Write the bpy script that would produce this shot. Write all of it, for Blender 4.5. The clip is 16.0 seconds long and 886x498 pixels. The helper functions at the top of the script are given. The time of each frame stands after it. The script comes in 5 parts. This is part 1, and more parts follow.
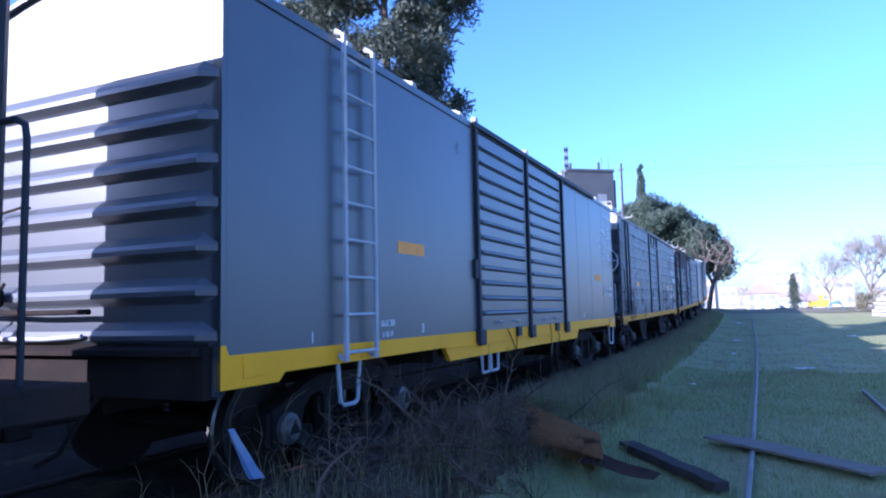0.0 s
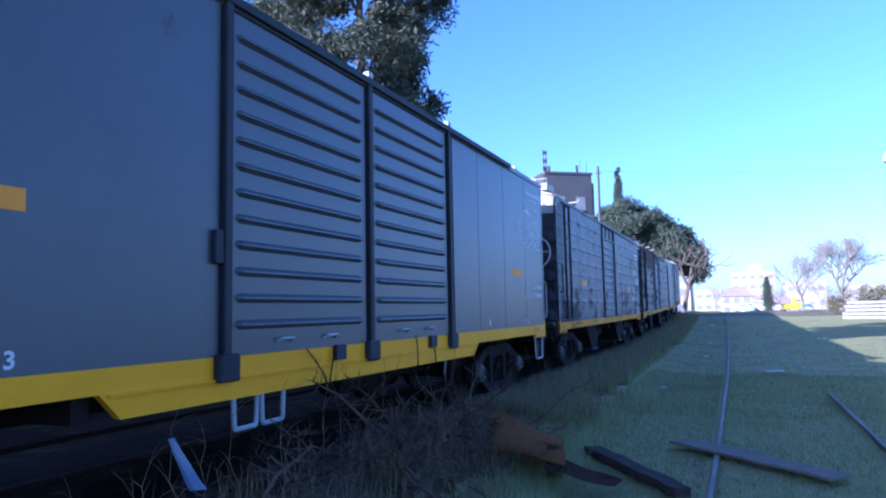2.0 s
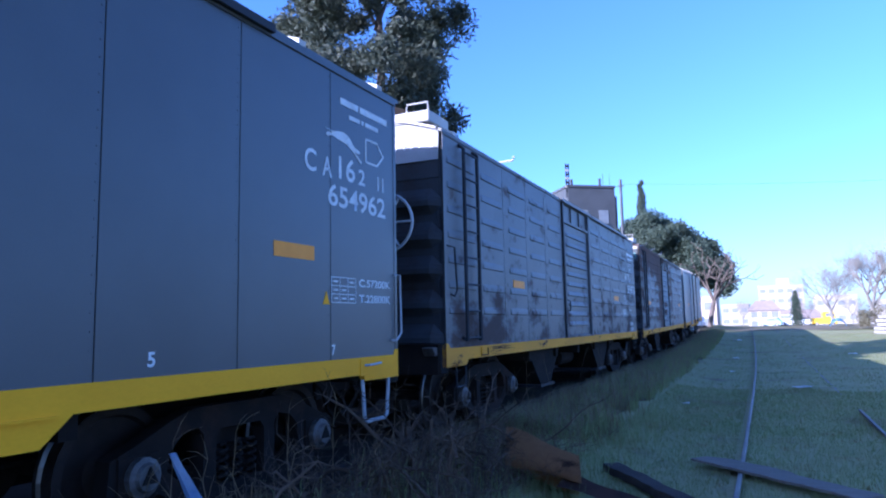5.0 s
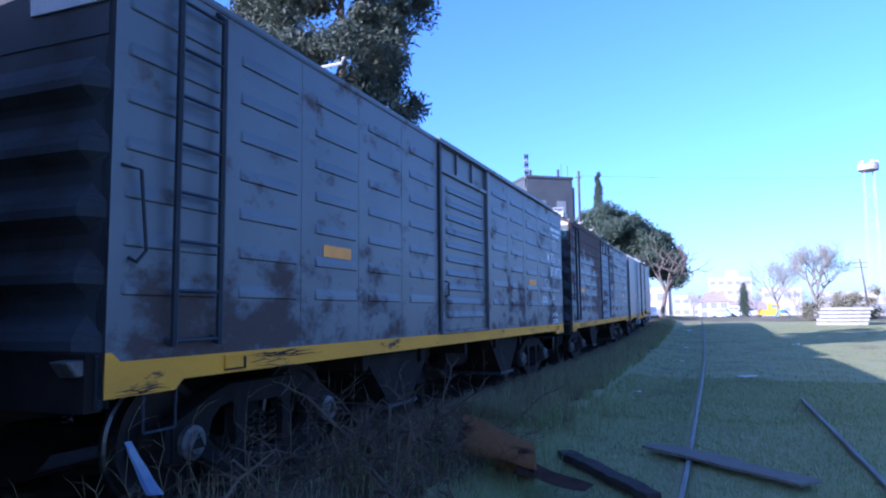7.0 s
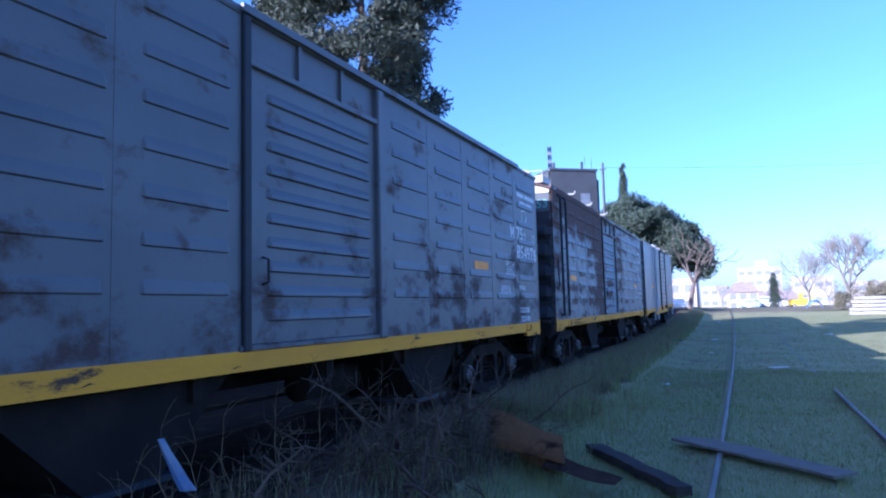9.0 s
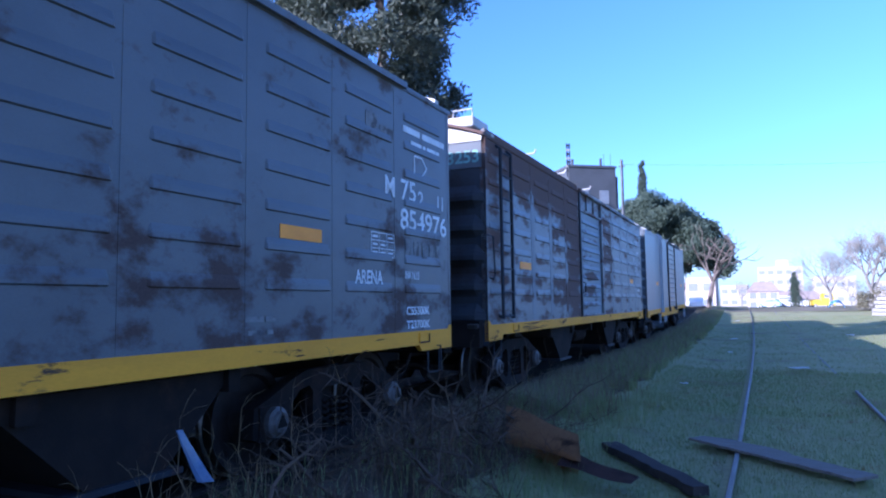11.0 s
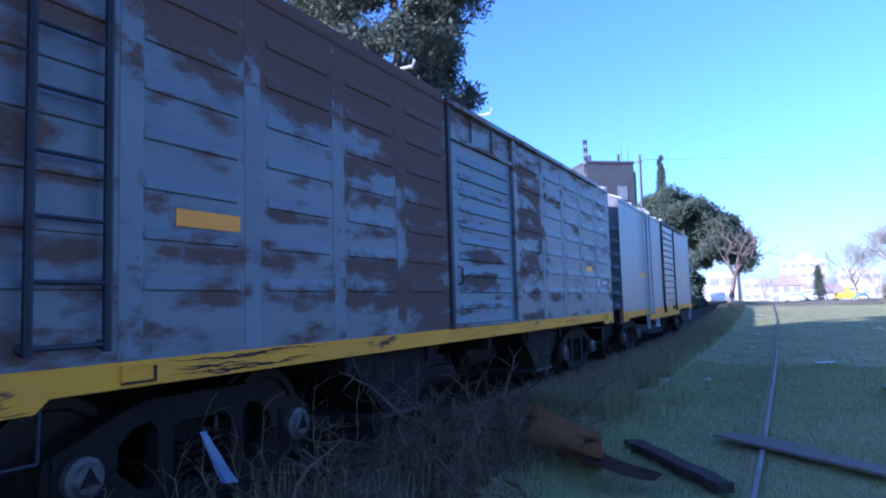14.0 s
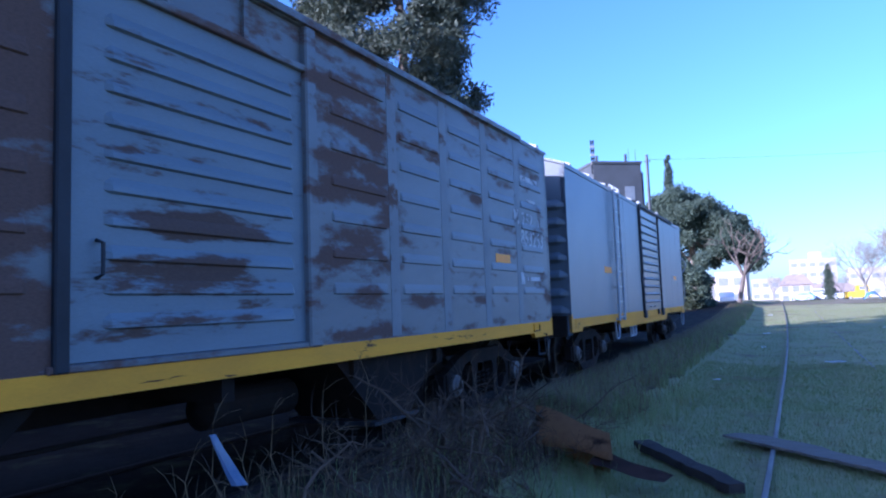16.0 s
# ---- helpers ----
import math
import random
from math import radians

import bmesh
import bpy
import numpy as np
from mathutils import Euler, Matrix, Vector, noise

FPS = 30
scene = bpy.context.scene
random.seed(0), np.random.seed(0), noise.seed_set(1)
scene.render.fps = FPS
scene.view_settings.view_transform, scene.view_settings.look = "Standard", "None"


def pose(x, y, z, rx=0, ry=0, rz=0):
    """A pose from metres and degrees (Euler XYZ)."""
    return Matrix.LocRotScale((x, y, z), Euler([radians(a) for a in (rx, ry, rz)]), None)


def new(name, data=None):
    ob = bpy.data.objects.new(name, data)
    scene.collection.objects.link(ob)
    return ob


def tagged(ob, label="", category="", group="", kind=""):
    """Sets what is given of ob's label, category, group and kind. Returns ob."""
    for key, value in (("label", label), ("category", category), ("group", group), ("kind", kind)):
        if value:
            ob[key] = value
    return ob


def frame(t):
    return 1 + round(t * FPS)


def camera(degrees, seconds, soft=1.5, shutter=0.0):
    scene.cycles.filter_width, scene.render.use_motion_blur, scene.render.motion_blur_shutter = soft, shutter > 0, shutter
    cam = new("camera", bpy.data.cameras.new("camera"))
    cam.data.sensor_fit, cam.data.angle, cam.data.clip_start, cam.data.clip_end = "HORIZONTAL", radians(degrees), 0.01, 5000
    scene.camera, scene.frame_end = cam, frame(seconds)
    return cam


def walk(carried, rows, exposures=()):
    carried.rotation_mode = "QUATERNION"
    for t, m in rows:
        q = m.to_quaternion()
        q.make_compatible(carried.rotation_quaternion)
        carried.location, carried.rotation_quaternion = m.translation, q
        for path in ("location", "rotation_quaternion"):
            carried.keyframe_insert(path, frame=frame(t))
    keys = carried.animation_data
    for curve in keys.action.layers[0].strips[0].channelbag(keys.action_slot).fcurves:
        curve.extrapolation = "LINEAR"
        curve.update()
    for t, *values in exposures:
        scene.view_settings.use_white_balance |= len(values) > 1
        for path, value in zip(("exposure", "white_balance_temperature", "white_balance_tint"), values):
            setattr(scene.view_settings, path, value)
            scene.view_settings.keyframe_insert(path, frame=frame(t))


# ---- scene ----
from mathutils.geometry import tessellate_polygon

cam = camera(65.65, 16.0, soft=2.1)
PATH = [  # seconds, x, y, z, pitch, roll, yaw
    (0, -0.146, -0.250, 1.557, 5.06, 1.28, 25.31), (0.5, -0.099, -0.237, 1.557, 5.52, 1.66, 25.37), (1, -0.078, -0.197, 1.558, 5.40, 1.52, 24.90),
    (1.5, -0.059, -0.149, 1.569, 4.55, 1.63, 24.86), (2, -0.043, -0.081, 1.572, 5.18, 1.17, 23.59), (2.5, -0.023, 0.003, 1.562, 4.73, 1.25, 23.29),
    (3, 0.011, 0.089, 1.550, 5.12, 1.42, 23.98), (3.5, 0.019, 0.112, 1.536, 4.87, 1.81, 25.29), (6, -0.004, 0.011, 1.569, 7.23, 0.79, 25.35),
    (6.5, -0.004, 0.011, 1.569, 5.28, 0.28, 23.25), (7, -0.004, 0.011, 1.569, 5.35, 0.60, 21.96), (7.5, -0.004, 0.011, 1.569, 5.58, 1.53, 23.30),
    (8, -0.004, 0.011, 1.569, 5.22, 1.82, 23.62), (10.5, -0.004, 0.011, 1.569, 4.74, 0.74, 25.14), (11, -0.004, 0.011, 1.569, 4.67, 0.80, 25.45),
    (11.5, -0.004, 0.011, 1.569, 4.85, 0.92, 25.73), (12, -0.004, 0.011, 1.569, 4.92, 1.39, 25.23), (12.5, -0.004, 0.011, 1.569, 4.82, 1.57, 26.00),
    (13, -0.004, 0.011, 1.569, 4.41, 1.34, 26.03), (13.5, -0.004, 0.011, 1.569, 4.69, 1.37, 25.64), (14, -0.004, 0.011, 1.569, 4.62, 1.65, 27.04),
    (14.5, -0.004, 0.011, 1.569, 4.52, 1.58, 26.99), (15, -0.004, 0.011, 1.569, 4.78, 1.62, 27.44), (15.5, -0.004, 0.011, 1.569, 4.77, 1.91, 27.58),
    (16, -0.004, 0.011, 1.569, 4.79, 2.05, 27.69),
]
walk(cam, [(t, pose(px, py, pz, 90 + pitch, roll, yaw)) for t, px, py, pz, pitch, roll, yaw in PATH],
     exposures=[(0.0, 1.69, 4730, 31), (1.5, 1.55, 4670, 31), (3.5, 1.47, 4650, 31), (16.0, 1.47, 4650, 31)])

TRAVEL = [  # seconds, metres that the train still has to go
    (0, 36.48), (0.5, 35.44), (1, 34.41), (1.5, 33.38), (2, 32.34), (2.5, 31.25), (3, 30.16),
    (3.5, 29.06), (6, 23.55), (6.5, 22.45), (7, 21.36), (7.5, 20.26), (8, 19.16), (10.5, 13.31),
    (11, 12.11), (11.5, 10.92), (12, 9.74), (12.5, 8.55), (13, 7.34), (13.5, 6.13), (14, 4.89),
    (14.5, 3.69), (15, 2.45), (15.5, 1.21), (16, -0.00),
]

# ---- sky, sun, exposure ----
SUN_WAY = Vector((1.71, 2.2, -1.0)).normalized()
world = bpy.data.worlds.new("sky")
scene.world = world
world.use_nodes = True
wn = world.node_tree.nodes
sky = wn.new("ShaderNodeTexSky")
sky.sky_type = "NISHITA"
sky.sun_disc = False
sky.sun_elevation = math.asin(-SUN_WAY.z)
sky.sun_rotation = math.atan2(-SUN_WAY.x, -SUN_WAY.y)
sky.air_density, sky.dust_density, sky.ozone_density = 1.0, 1.2, 4.8
wn["Background"].inputs["Strength"].default_value = 0.12
world.node_tree.links.new(sky.outputs[0], wn["Background"].inputs["Color"])
sun = new("sun", bpy.data.lights.new("sun", "SUN"))
sun.data.energy, sun.data.angle, sun.data.color = 5.0, radians(0.5), (1.0, 0.85, 0.68)
sun.matrix_world = Matrix.Translation((-20, -16, 12)) @ SUN_WAY.to_track_quat("-Z", "Y").to_matrix().to_4x4()

# ---- the lie of the land ----
BEND = 0.00066          # the tracks bend gently to the left
RAIL_TOP = 0.15         # of the train's track
TRACK_X = -5.0          # its middle where it passes the camera


def rise(y):
    """Height of the ground along the line: flat near, a low rise, then gently down again."""
    if y < 18:
        return 0.0
    if y < 58:
        return 0.0005 * (y - 18) ** 2
    if y < 70:
        return 0.8 + 0.04 * (y - 58) - 0.00192 * (y - 58) ** 2
    return 1.0035 - 1.0 * (1 - math.exp(-(y - 70) / 60.0))


def bend(y):
    y = min(y, 110.0) if y > 0 else 0.5 * y
    return -BEND * y * y / 2


# ---- materials ----
def material(name, base, second=None, scale=3.0, rough=0.6, metal=0.0, bump=0.15, fine=60.0, patch=None, patch_at=0.62,
             patch_soft=0.05, patch_scale=1.3, stretch=(1, 1, 1), random=0.0, second_at=(0.4, 0.7), speck=0.08, low=0.0, low_at=(1.5, 2.5),
             spec=0.5, blobs=(), dash=None, through_light=0.0):
    """A worn surface: two tones, fine grain with relief, and patches (rust, dirt) with a shape of their own."""
    m = bpy.data.materials.new(name)
    m.use_nodes = True
    t = m.node_tree
    n, link = t.nodes, t.links.new
    bsdf = n["Principled BSDF"]
    second = second or tuple(c * 0.75 for c in base)
    co = n.new("ShaderNodeTexCoord")
    mp = n.new("ShaderNodeMapping")
    mp.inputs["Scale"].default_value = stretch
    link(co.outputs["Object"], mp.inputs["Vector"])

    def noise_of(sc, detail=6.0, roughness=0.6):
        q = n.new("ShaderNodeTexNoise")
        q.inputs["Scale"].default_value, q.inputs["Detail"].default_value, q.inputs["Roughness"].default_value = sc, detail, roughness
        link(mp.outputs[0], q.inputs["Vector"])
        return q

    def ramp(src, a, b):
        r = n.new("ShaderNodeMapRange")
        r.inputs["From Min"].default_value, r.inputs["From Max"].default_value = a, b
        link(src, r.inputs["Value"])
        return r.outputs[0]

    def mix(fac, a, b, kind="MIX"):
        q = n.new("ShaderNodeMix")
        q.data_type, q.blend_type = "RGBA", kind
        for socket, value in ((q.inputs["Factor"], fac), (q.inputs["A"], a), (q.inputs["B"], b)):
            if isinstance(value, (tuple, float, int)):
                socket.default_value = (*value, 1) if isinstance(value, tuple) else value
            else:
                link(value, socket)
        return q.outputs["Result"]

    large = noise_of(scale)
    grain = noise_of(fine, 4.0, 0.7)
    col = mix(ramp(large.outputs[0], *second_at), base, second)
    speckle = mix(ramp(grain.outputs[0], 0.3, 0.75), (1 - speck * 2, 1 - speck * 2, 1 - speck * 2), (1.0, 1.0, 1.0))
    col = mix(1.0, col, speckle, "MULTIPLY")
    if random:
        info = n.new("ShaderNodeObjectInfo")
        hsv = n.new("ShaderNodeHueSaturation")
        link(ramp(info.outputs["Random"], 0, 1), hsv.inputs["Value"])
        hsv.inputs["Value"].default_value = 1
        mr = n.new("ShaderNodeMapRange")
        mr.inputs["To Min"].default_value, mr.inputs["To Max"].default_value = 1 - random, 1 + random
        link(info.outputs["Random"], mr.inputs["Value"])
        link(mr.outputs[0], hsv.inputs["Value"])
        link(col, hsv.inputs["Color"])
        col = hsv.outputs[0]
    rough_out = None
    if patch:
        pn = noise_of(patch_scale, 9.0, 0.68)
        value = pn.outputs[0]
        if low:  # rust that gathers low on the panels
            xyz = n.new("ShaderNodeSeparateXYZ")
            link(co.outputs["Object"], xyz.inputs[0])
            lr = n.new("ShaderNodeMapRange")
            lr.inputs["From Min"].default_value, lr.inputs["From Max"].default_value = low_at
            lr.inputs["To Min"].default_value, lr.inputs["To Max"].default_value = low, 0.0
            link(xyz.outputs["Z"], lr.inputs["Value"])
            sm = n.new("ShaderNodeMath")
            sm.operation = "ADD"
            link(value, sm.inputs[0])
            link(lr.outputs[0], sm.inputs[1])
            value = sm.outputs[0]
        def plus(a, b):
            q = n.new("ShaderNodeMath")
            q.operation = "ADD"
            link(a, q.inputs[0])
            link(b, q.inputs[1])
            return q.outputs[0]

        for by, bz, ry, rz, gain in blobs:  # where the wear has taken hold, along the side and up it
            shift = n.new("ShaderNodeVectorMath")
            shift.operation = "MULTIPLY_ADD"
            link(co.outputs["Object"], shift.inputs[0])
            shift.inputs[1].default_value = (0, 1 / ry, 1 / rz)
            shift.inputs[2].default_value = (0, -by / ry, -bz / rz)
            size = n.new("ShaderNodeVectorMath")
            size.operation = "LENGTH"
            link(shift.outputs[0], size.inputs[0])
            near = n.new("ShaderNodeMapRange")
            near.interpolation_type = "SMOOTHSTEP"
            near.inputs["From Min"].default_value, near.inputs["From Max"].default_value = 0.35, 1.2
            near.inputs["To Min"].default_value, near.inputs["To Max"].default_value = gain, 0.0
            link(size.outputs["Value"], near.inputs["Value"])
            value = plus(value, near.outputs[0])
        if dash:  # rust that creeps along under the pressed ribs
            period, phase, gain = dash
            xyz = n.new("ShaderNodeSeparateXYZ")
            link(co.outputs["Object"], xyz.inputs[0])
            turn = n.new("ShaderNodeMath")
            turn.operation = "MULTIPLY_ADD"
            link(xyz.outputs["Z"], turn.inputs[0])
            turn.inputs[1].default_value, turn.inputs[2].default_value = 6.28319 / period, -6.28319 * phase / period
            wave = n.new("ShaderNodeMath")
            wave.operation = "COSINE"
            link(turn.outputs[0], wave.inputs[0])
            k = n.new("ShaderNodeMath")
            k.operation = "MULTIPLY"
            k.inputs[1].default_value = gain
            link(wave.outputs[0], k.inputs[0])
            value = plus(value, k.outputs[0])
        mask = ramp(value, patch_at - patch_soft, patch_at + patch_soft)
        dark = tuple(c * 0.72 for c in patch)
        col = mix(mask, col, mix(ramp(grain.outputs[0], 0.35, 0.65), dark, patch))
        rr = n.new("ShaderNodeMapRange")
        rr.inputs["To Min"].default_value, rr.inputs["To Max"].default_value = rough, 0.9
        link(mask, rr.inputs["Value"])
        rough_out = rr.outputs[0]
    link(col, bsdf.inputs["Base Color"])
    bsdf.inputs["Roughness"].default_value, bsdf.inputs["Metallic"].default_value = rough, metal
    bsdf.inputs["Specular IOR Level"].default_value = spec
    if through_light:  # thin leaves let part of the light through
        leaf = n.new("ShaderNodeBsdfTranslucent")
        blend = n.new("ShaderNodeMixShader")
        blend.inputs[0].default_value = through_light
        link(col, leaf.inputs["Color"])
        link(bsdf.outputs[0], blend.inputs[1])
        link(leaf.outputs[0], blend.inputs[2])
        link(blend.outputs[0], n["Material Output"].inputs["Surface"])
    if rough_out:
        link(rough_out, bsdf.inputs["Roughness"])
    if bump:
        b = n.new("ShaderNodeBump")
        b.inputs["Strength"].default_value, b.inputs["Distance"].default_value = bump, 0.01
        add = n.new("ShaderNodeMath")
        add.operation = "ADD"
        link(grain.outputs[0], add.inputs[0])
        link(large.outputs[0], add.inputs[1])
        link(add.outputs[0], b.inputs["Height"])
        link(b.outputs[0], bsdf.inputs["Normal"])
    return m


RUST = (0.10, 0.045, 0.025)
PAINT = material("dark_grey_paint", (0.071, 0.079, 0.087), (0.058, 0.064, 0.071), 0.8, 0.36, bump=0.06, patch=(0.07, 0.055, 0.05), patch_at=0.72, speck=0.03)
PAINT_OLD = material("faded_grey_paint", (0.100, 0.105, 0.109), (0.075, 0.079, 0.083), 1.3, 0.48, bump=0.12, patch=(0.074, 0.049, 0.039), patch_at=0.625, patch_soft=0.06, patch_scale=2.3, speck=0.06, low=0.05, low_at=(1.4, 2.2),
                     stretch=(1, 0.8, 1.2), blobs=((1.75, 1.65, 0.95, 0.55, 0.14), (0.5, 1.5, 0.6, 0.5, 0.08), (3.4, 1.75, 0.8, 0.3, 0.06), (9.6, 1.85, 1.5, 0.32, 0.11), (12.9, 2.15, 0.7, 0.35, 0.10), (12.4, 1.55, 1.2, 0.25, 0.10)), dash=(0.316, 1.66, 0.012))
C_RUST = ((2.6, 4.15, 3.9, 1.05, 0.24), (5.0, 2.9, 0.72, 2.3, 0.20), (4.2, 3.55, 0.9, 0.8, 0.16), (1.7, 3.5, 0.5, 0.35, 0.10), (2.0, 1.85, 1.0, 0.25, 0.10), (4.1, 1.75, 1.2, 0.35, 0.12), (0.3, 2.6, 0.4, 1.6, 0.06), (8.4, 2.9, 0.8, 1.6, 0.10), (9.6, 3.5, 0.9, 0.5, 0.06), (11.6, 2.6, 2.6, 2.2, -0.045))
PAINT_RUSTY = material("rust_patched_grey_paint", (0.130, 0.143, 0.149), (0.102, 0.111, 0.116), 1.9, 0.48, bump=0.15, patch=(0.108, 0.064, 0.047), patch_at=0.565, patch_soft=0.05, patch_scale=2.2, speck=0.06,
                       stretch=(1, 0.55, 1.6), blobs=C_RUST, dash=(0.316, 1.655, 0.04))
PAINT_LIGHT = material("light_grey_paint", (0.125, 0.150, 0.172), (0.105, 0.125, 0.146), 0.8, 0.42, bump=0.06, speck=0.03, patch=(0.11, 0.09, 0.08), patch_at=0.72)
PAINT_DARK = material("blackened_steel", (0.030, 0.034, 0.041), (0.020, 0.021, 0.025), 3, 0.6, bump=0.2, patch=RUST, patch_at=0.66, spec=0.25)
# Darker than the sides: the neighbouring wagon's shade is put into this colour.
END_PAINT = material("shaded_end_paint", (0.046, 0.050, 0.056), (0.030, 0.031, 0.034), 1.2, 0.8, bump=0.12, patch=(0.034, 0.026, 0.022), patch_at=0.56, patch_soft=0.08, spec=0.2)
YELLOW = material("yellow_paint", (0.86, 0.41, 0.004), (0.76, 0.35, 0.004), 1.2, 0.6, spec=0.15, bump=0.06, patch=(0.09, 0.06, 0.04), patch_at=0.70, patch_soft=0.02, patch_scale=2.2, stretch=(1, 0.5, 1), speck=0.04)
YELLOW_OLD = material("worn_yellow_paint", (0.74, 0.345, 0.025), (0.58, 0.27, 0.03), 1.5, 0.7, spec=0.15, bump=0.12, patch=(0.10, 0.065, 0.04), patch_at=0.63, patch_soft=0.02, patch_scale=2.0, stretch=(1, 0.45, 1.6), speck=0.06)
ORANGE = material("orange_reflector", (0.85, 0.33, 0.03), (0.75, 0.28, 0.025), 5, 0.5, spec=0.2, bump=0.03, speck=0.04)
WHITE = material("white_stencil_paint", (0.72, 0.74, 0.74), (0.5, 0.52, 0.53), 6, 0.6, bump=0.0, patch=(0.16, 0.17, 0.19), patch_at=0.64, patch_soft=0.04, patch_scale=9)
STEEL_LIGHT = material("light_grey_steel", (0.42, 0.44, 0.46), (0.33, 0.35, 0.37), 4, 0.5, bump=0.05, patch=RUST, patch_at=0.75)
ROOF_PAINT = material("pale_roof_paint", (0.50, 0.49, 0.46), (0.36, 0.35, 0.33), 1.5, 0.6, bump=0.1, patch=(0.2, 0.12, 0.08), patch_at=0.66)
# Greasy steel; the deep shade below the wagons is in this near-black too.
UNDER = material("greasy_shade_dark_underframe", (0.016, 0.0135, 0.012), (0.026, 0.020, 0.016), 2.5, 0.9, bump=0.3, patch=(0.034, 0.022, 0.016), patch_at=0.58, spec=0.12)
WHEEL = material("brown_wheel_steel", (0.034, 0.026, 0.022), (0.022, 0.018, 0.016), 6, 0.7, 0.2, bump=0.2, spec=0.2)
TREAD = material("bright_wheel_tread", (0.16, 0.15, 0.14), (0.10, 0.09, 0.08), 8, 0.35, 0.9, bump=0.05)
RAIL = material("dull_rail_steel", (0.20, 0.185, 0.16), (0.13, 0.11, 0.09), 5, 0.6, 0.2, spec=0.3, bump=0.15, stretch=(1, 0.2, 1))
RUSTY = material("orange_rust_sheet", (0.34, 0.19, 0.085), (0.23, 0.125, 0.06), 4, 0.85, spec=0.15, bump=0.35, patch=(0.05, 0.03, 0.02), patch_at=0.6, patch_scale=3)
PLANK = material("grey_weathered_wood", (0.205, 0.185, 0.15), (0.14, 0.125, 0.10), 3, 0.9, spec=0.15, bump=0.4, stretch=(1, 9, 9), fine=30)


# ---- mesh helpers ----
def part(name, bm, mat, parent=None, label="", bevel=0.0, smooth=False):
    if bevel:
        bmesh.ops.bevel(bm, geom=bm.edges[:], offset=bevel, segments=1, affect="EDGES", clamp_overlap=True)
    bm.normal_update()
    me = bpy.data.meshes.new(name)
    bm.to_mesh(me)
    bm.free()
    me.materials.append(mat)
    if smooth:
        for p in me.polygons:
            p.use_smooth = True
    ob = new(name, me)
    ob.parent = parent
    return tagged(ob, label)


def raw(name, verts, faces, mat, parent=None, label=""):
    me = bpy.data.meshes.new(name)
    me.from_pydata(verts, [], faces)
    me.materials.append(mat)
    ob = new(name, me)
    ob.parent = parent
    return tagged(ob, label)


def box(bm, x0, x1, y0, y1, z0, z1):
    v = [bm.verts.new(p) for p in ((x0, y0, z0), (x1, y0, z0), (x1, y1, z0), (x0, y1, z0), (x0, y0, z1), (x1, y0, z1), (x1, y1, z1), (x0, y1, z1))]
    for f in ((3, 2, 1, 0), (4, 5, 6, 7), (0, 1, 5, 4), (1, 2, 6, 5), (2, 3, 7, 6), (3, 0, 4, 7)):
        bm.faces.new([v[i] for i in f])
    return bm


def boxed(*a):
    return box(bmesh.new(), *a)


def tube(bm, pts, r, n=7, r_end=None):
    """A round bar along a line of points."""
    pts = [Vector(p) for p in pts]
    rings = []
    for i, p in enumerate(pts):
        d = (pts[min(i + 1, len(pts) - 1)] - pts[max(i - 1, 0)]).normalized()
        a = d.orthogonal().normalized() if not rings else (rings[-1][1] - d * rings[-1][1].dot(d)).normalized()
        b = d.cross(a)
        rr = r if r_end is None else r + (r_end - r) * i / max(1, len(pts) - 1)
        ring = [bm.verts.new(p + (a * math.cos(6.2832 * k / n) + b * math.sin(6.2832 * k / n)) * rr) for k in range(n)]
        if rings:
            prev = rings[-1][0]
            for k in range(n):
                bm.faces.new((prev[k], prev[(k + 1) % n], ring[(k + 1) % n], ring[k]))
        rings.append((ring, a))
    bm.faces.new(rings[0][0][::-1])
    bm.faces.new(rings[-1][0])
    return bm


def tubed(pts, r, n=7, r_end=None):
    return tube(bmesh.new(), pts, r, n, r_end)


def prism(bm, poly, x0, x1):
    """A polygon in (y, z), extruded along x."""
    a = [bm.verts.new((x0, y, z)) for y, z in poly]
    b = [bm.verts.new((x1, y, z)) for y, z in poly]
    n = len(poly)
    bm.faces.new(a[::-1])
    bm.faces.new(b)
    for i in range(n):
        bm.faces.new((a[i], a[(i + 1) % n], b[(i + 1) % n], b[i]))
    bmesh.ops.recalc_face_normals(bm, faces=bm.faces)
    return bm


def ridge(bm, place, u0, u1, z, half, depth, taper=0.06, drop=0.3, slope=1.0):
    """A pressed rib along u, at height z. place(u, out, z) gives the point; the lower flank is the steeper one."""
    rows = []
    for u, f in ((u0, 0.0), (u0 + taper, 1.0), (u1 - taper, 1.0), (u1, 0.0)):
        rows.append([bm.verts.new(place(u, o * depth * f - 0.003, z + h * half * (0.55 + 0.45 * f))) for h, o in ((slope, 0), (0.35 * slope, 0.8), (0.0, 1), (-drop, 1), (-0.75 if slope == 1.0 else -0.45, 0.25), (-1 if slope == 1.0 else -0.55, 0))])
    for a, b in zip(rows, rows[1:]):
        for i in range(5):
            bm.faces.new((a[i], a[i + 1], b[i + 1], b[i]))
    return bm


def lathe(bm, prof, m, n=24):
    """Turn a profile of (along, radius) about an axis; m maps (along, a, b) to the place."""
    rings = [[bm.verts.new(m(x, r * math.cos(6.28318 * k / n), r * math.sin(6.28318 * k / n))) for k in range(n)] for x, r in prof]
    for a, b in zip(rings, rings[1:]):
        for k in range(n):
            bm.faces.new((a[k], a[(k + 1) % n], b[(k + 1) % n], b[k]))
    bm.faces.new(rings[0][::-1])
    bm.faces.new(rings[-1])
    bmesh.ops.recalc_face_normals(bm, faces=bm.faces)
    return bm


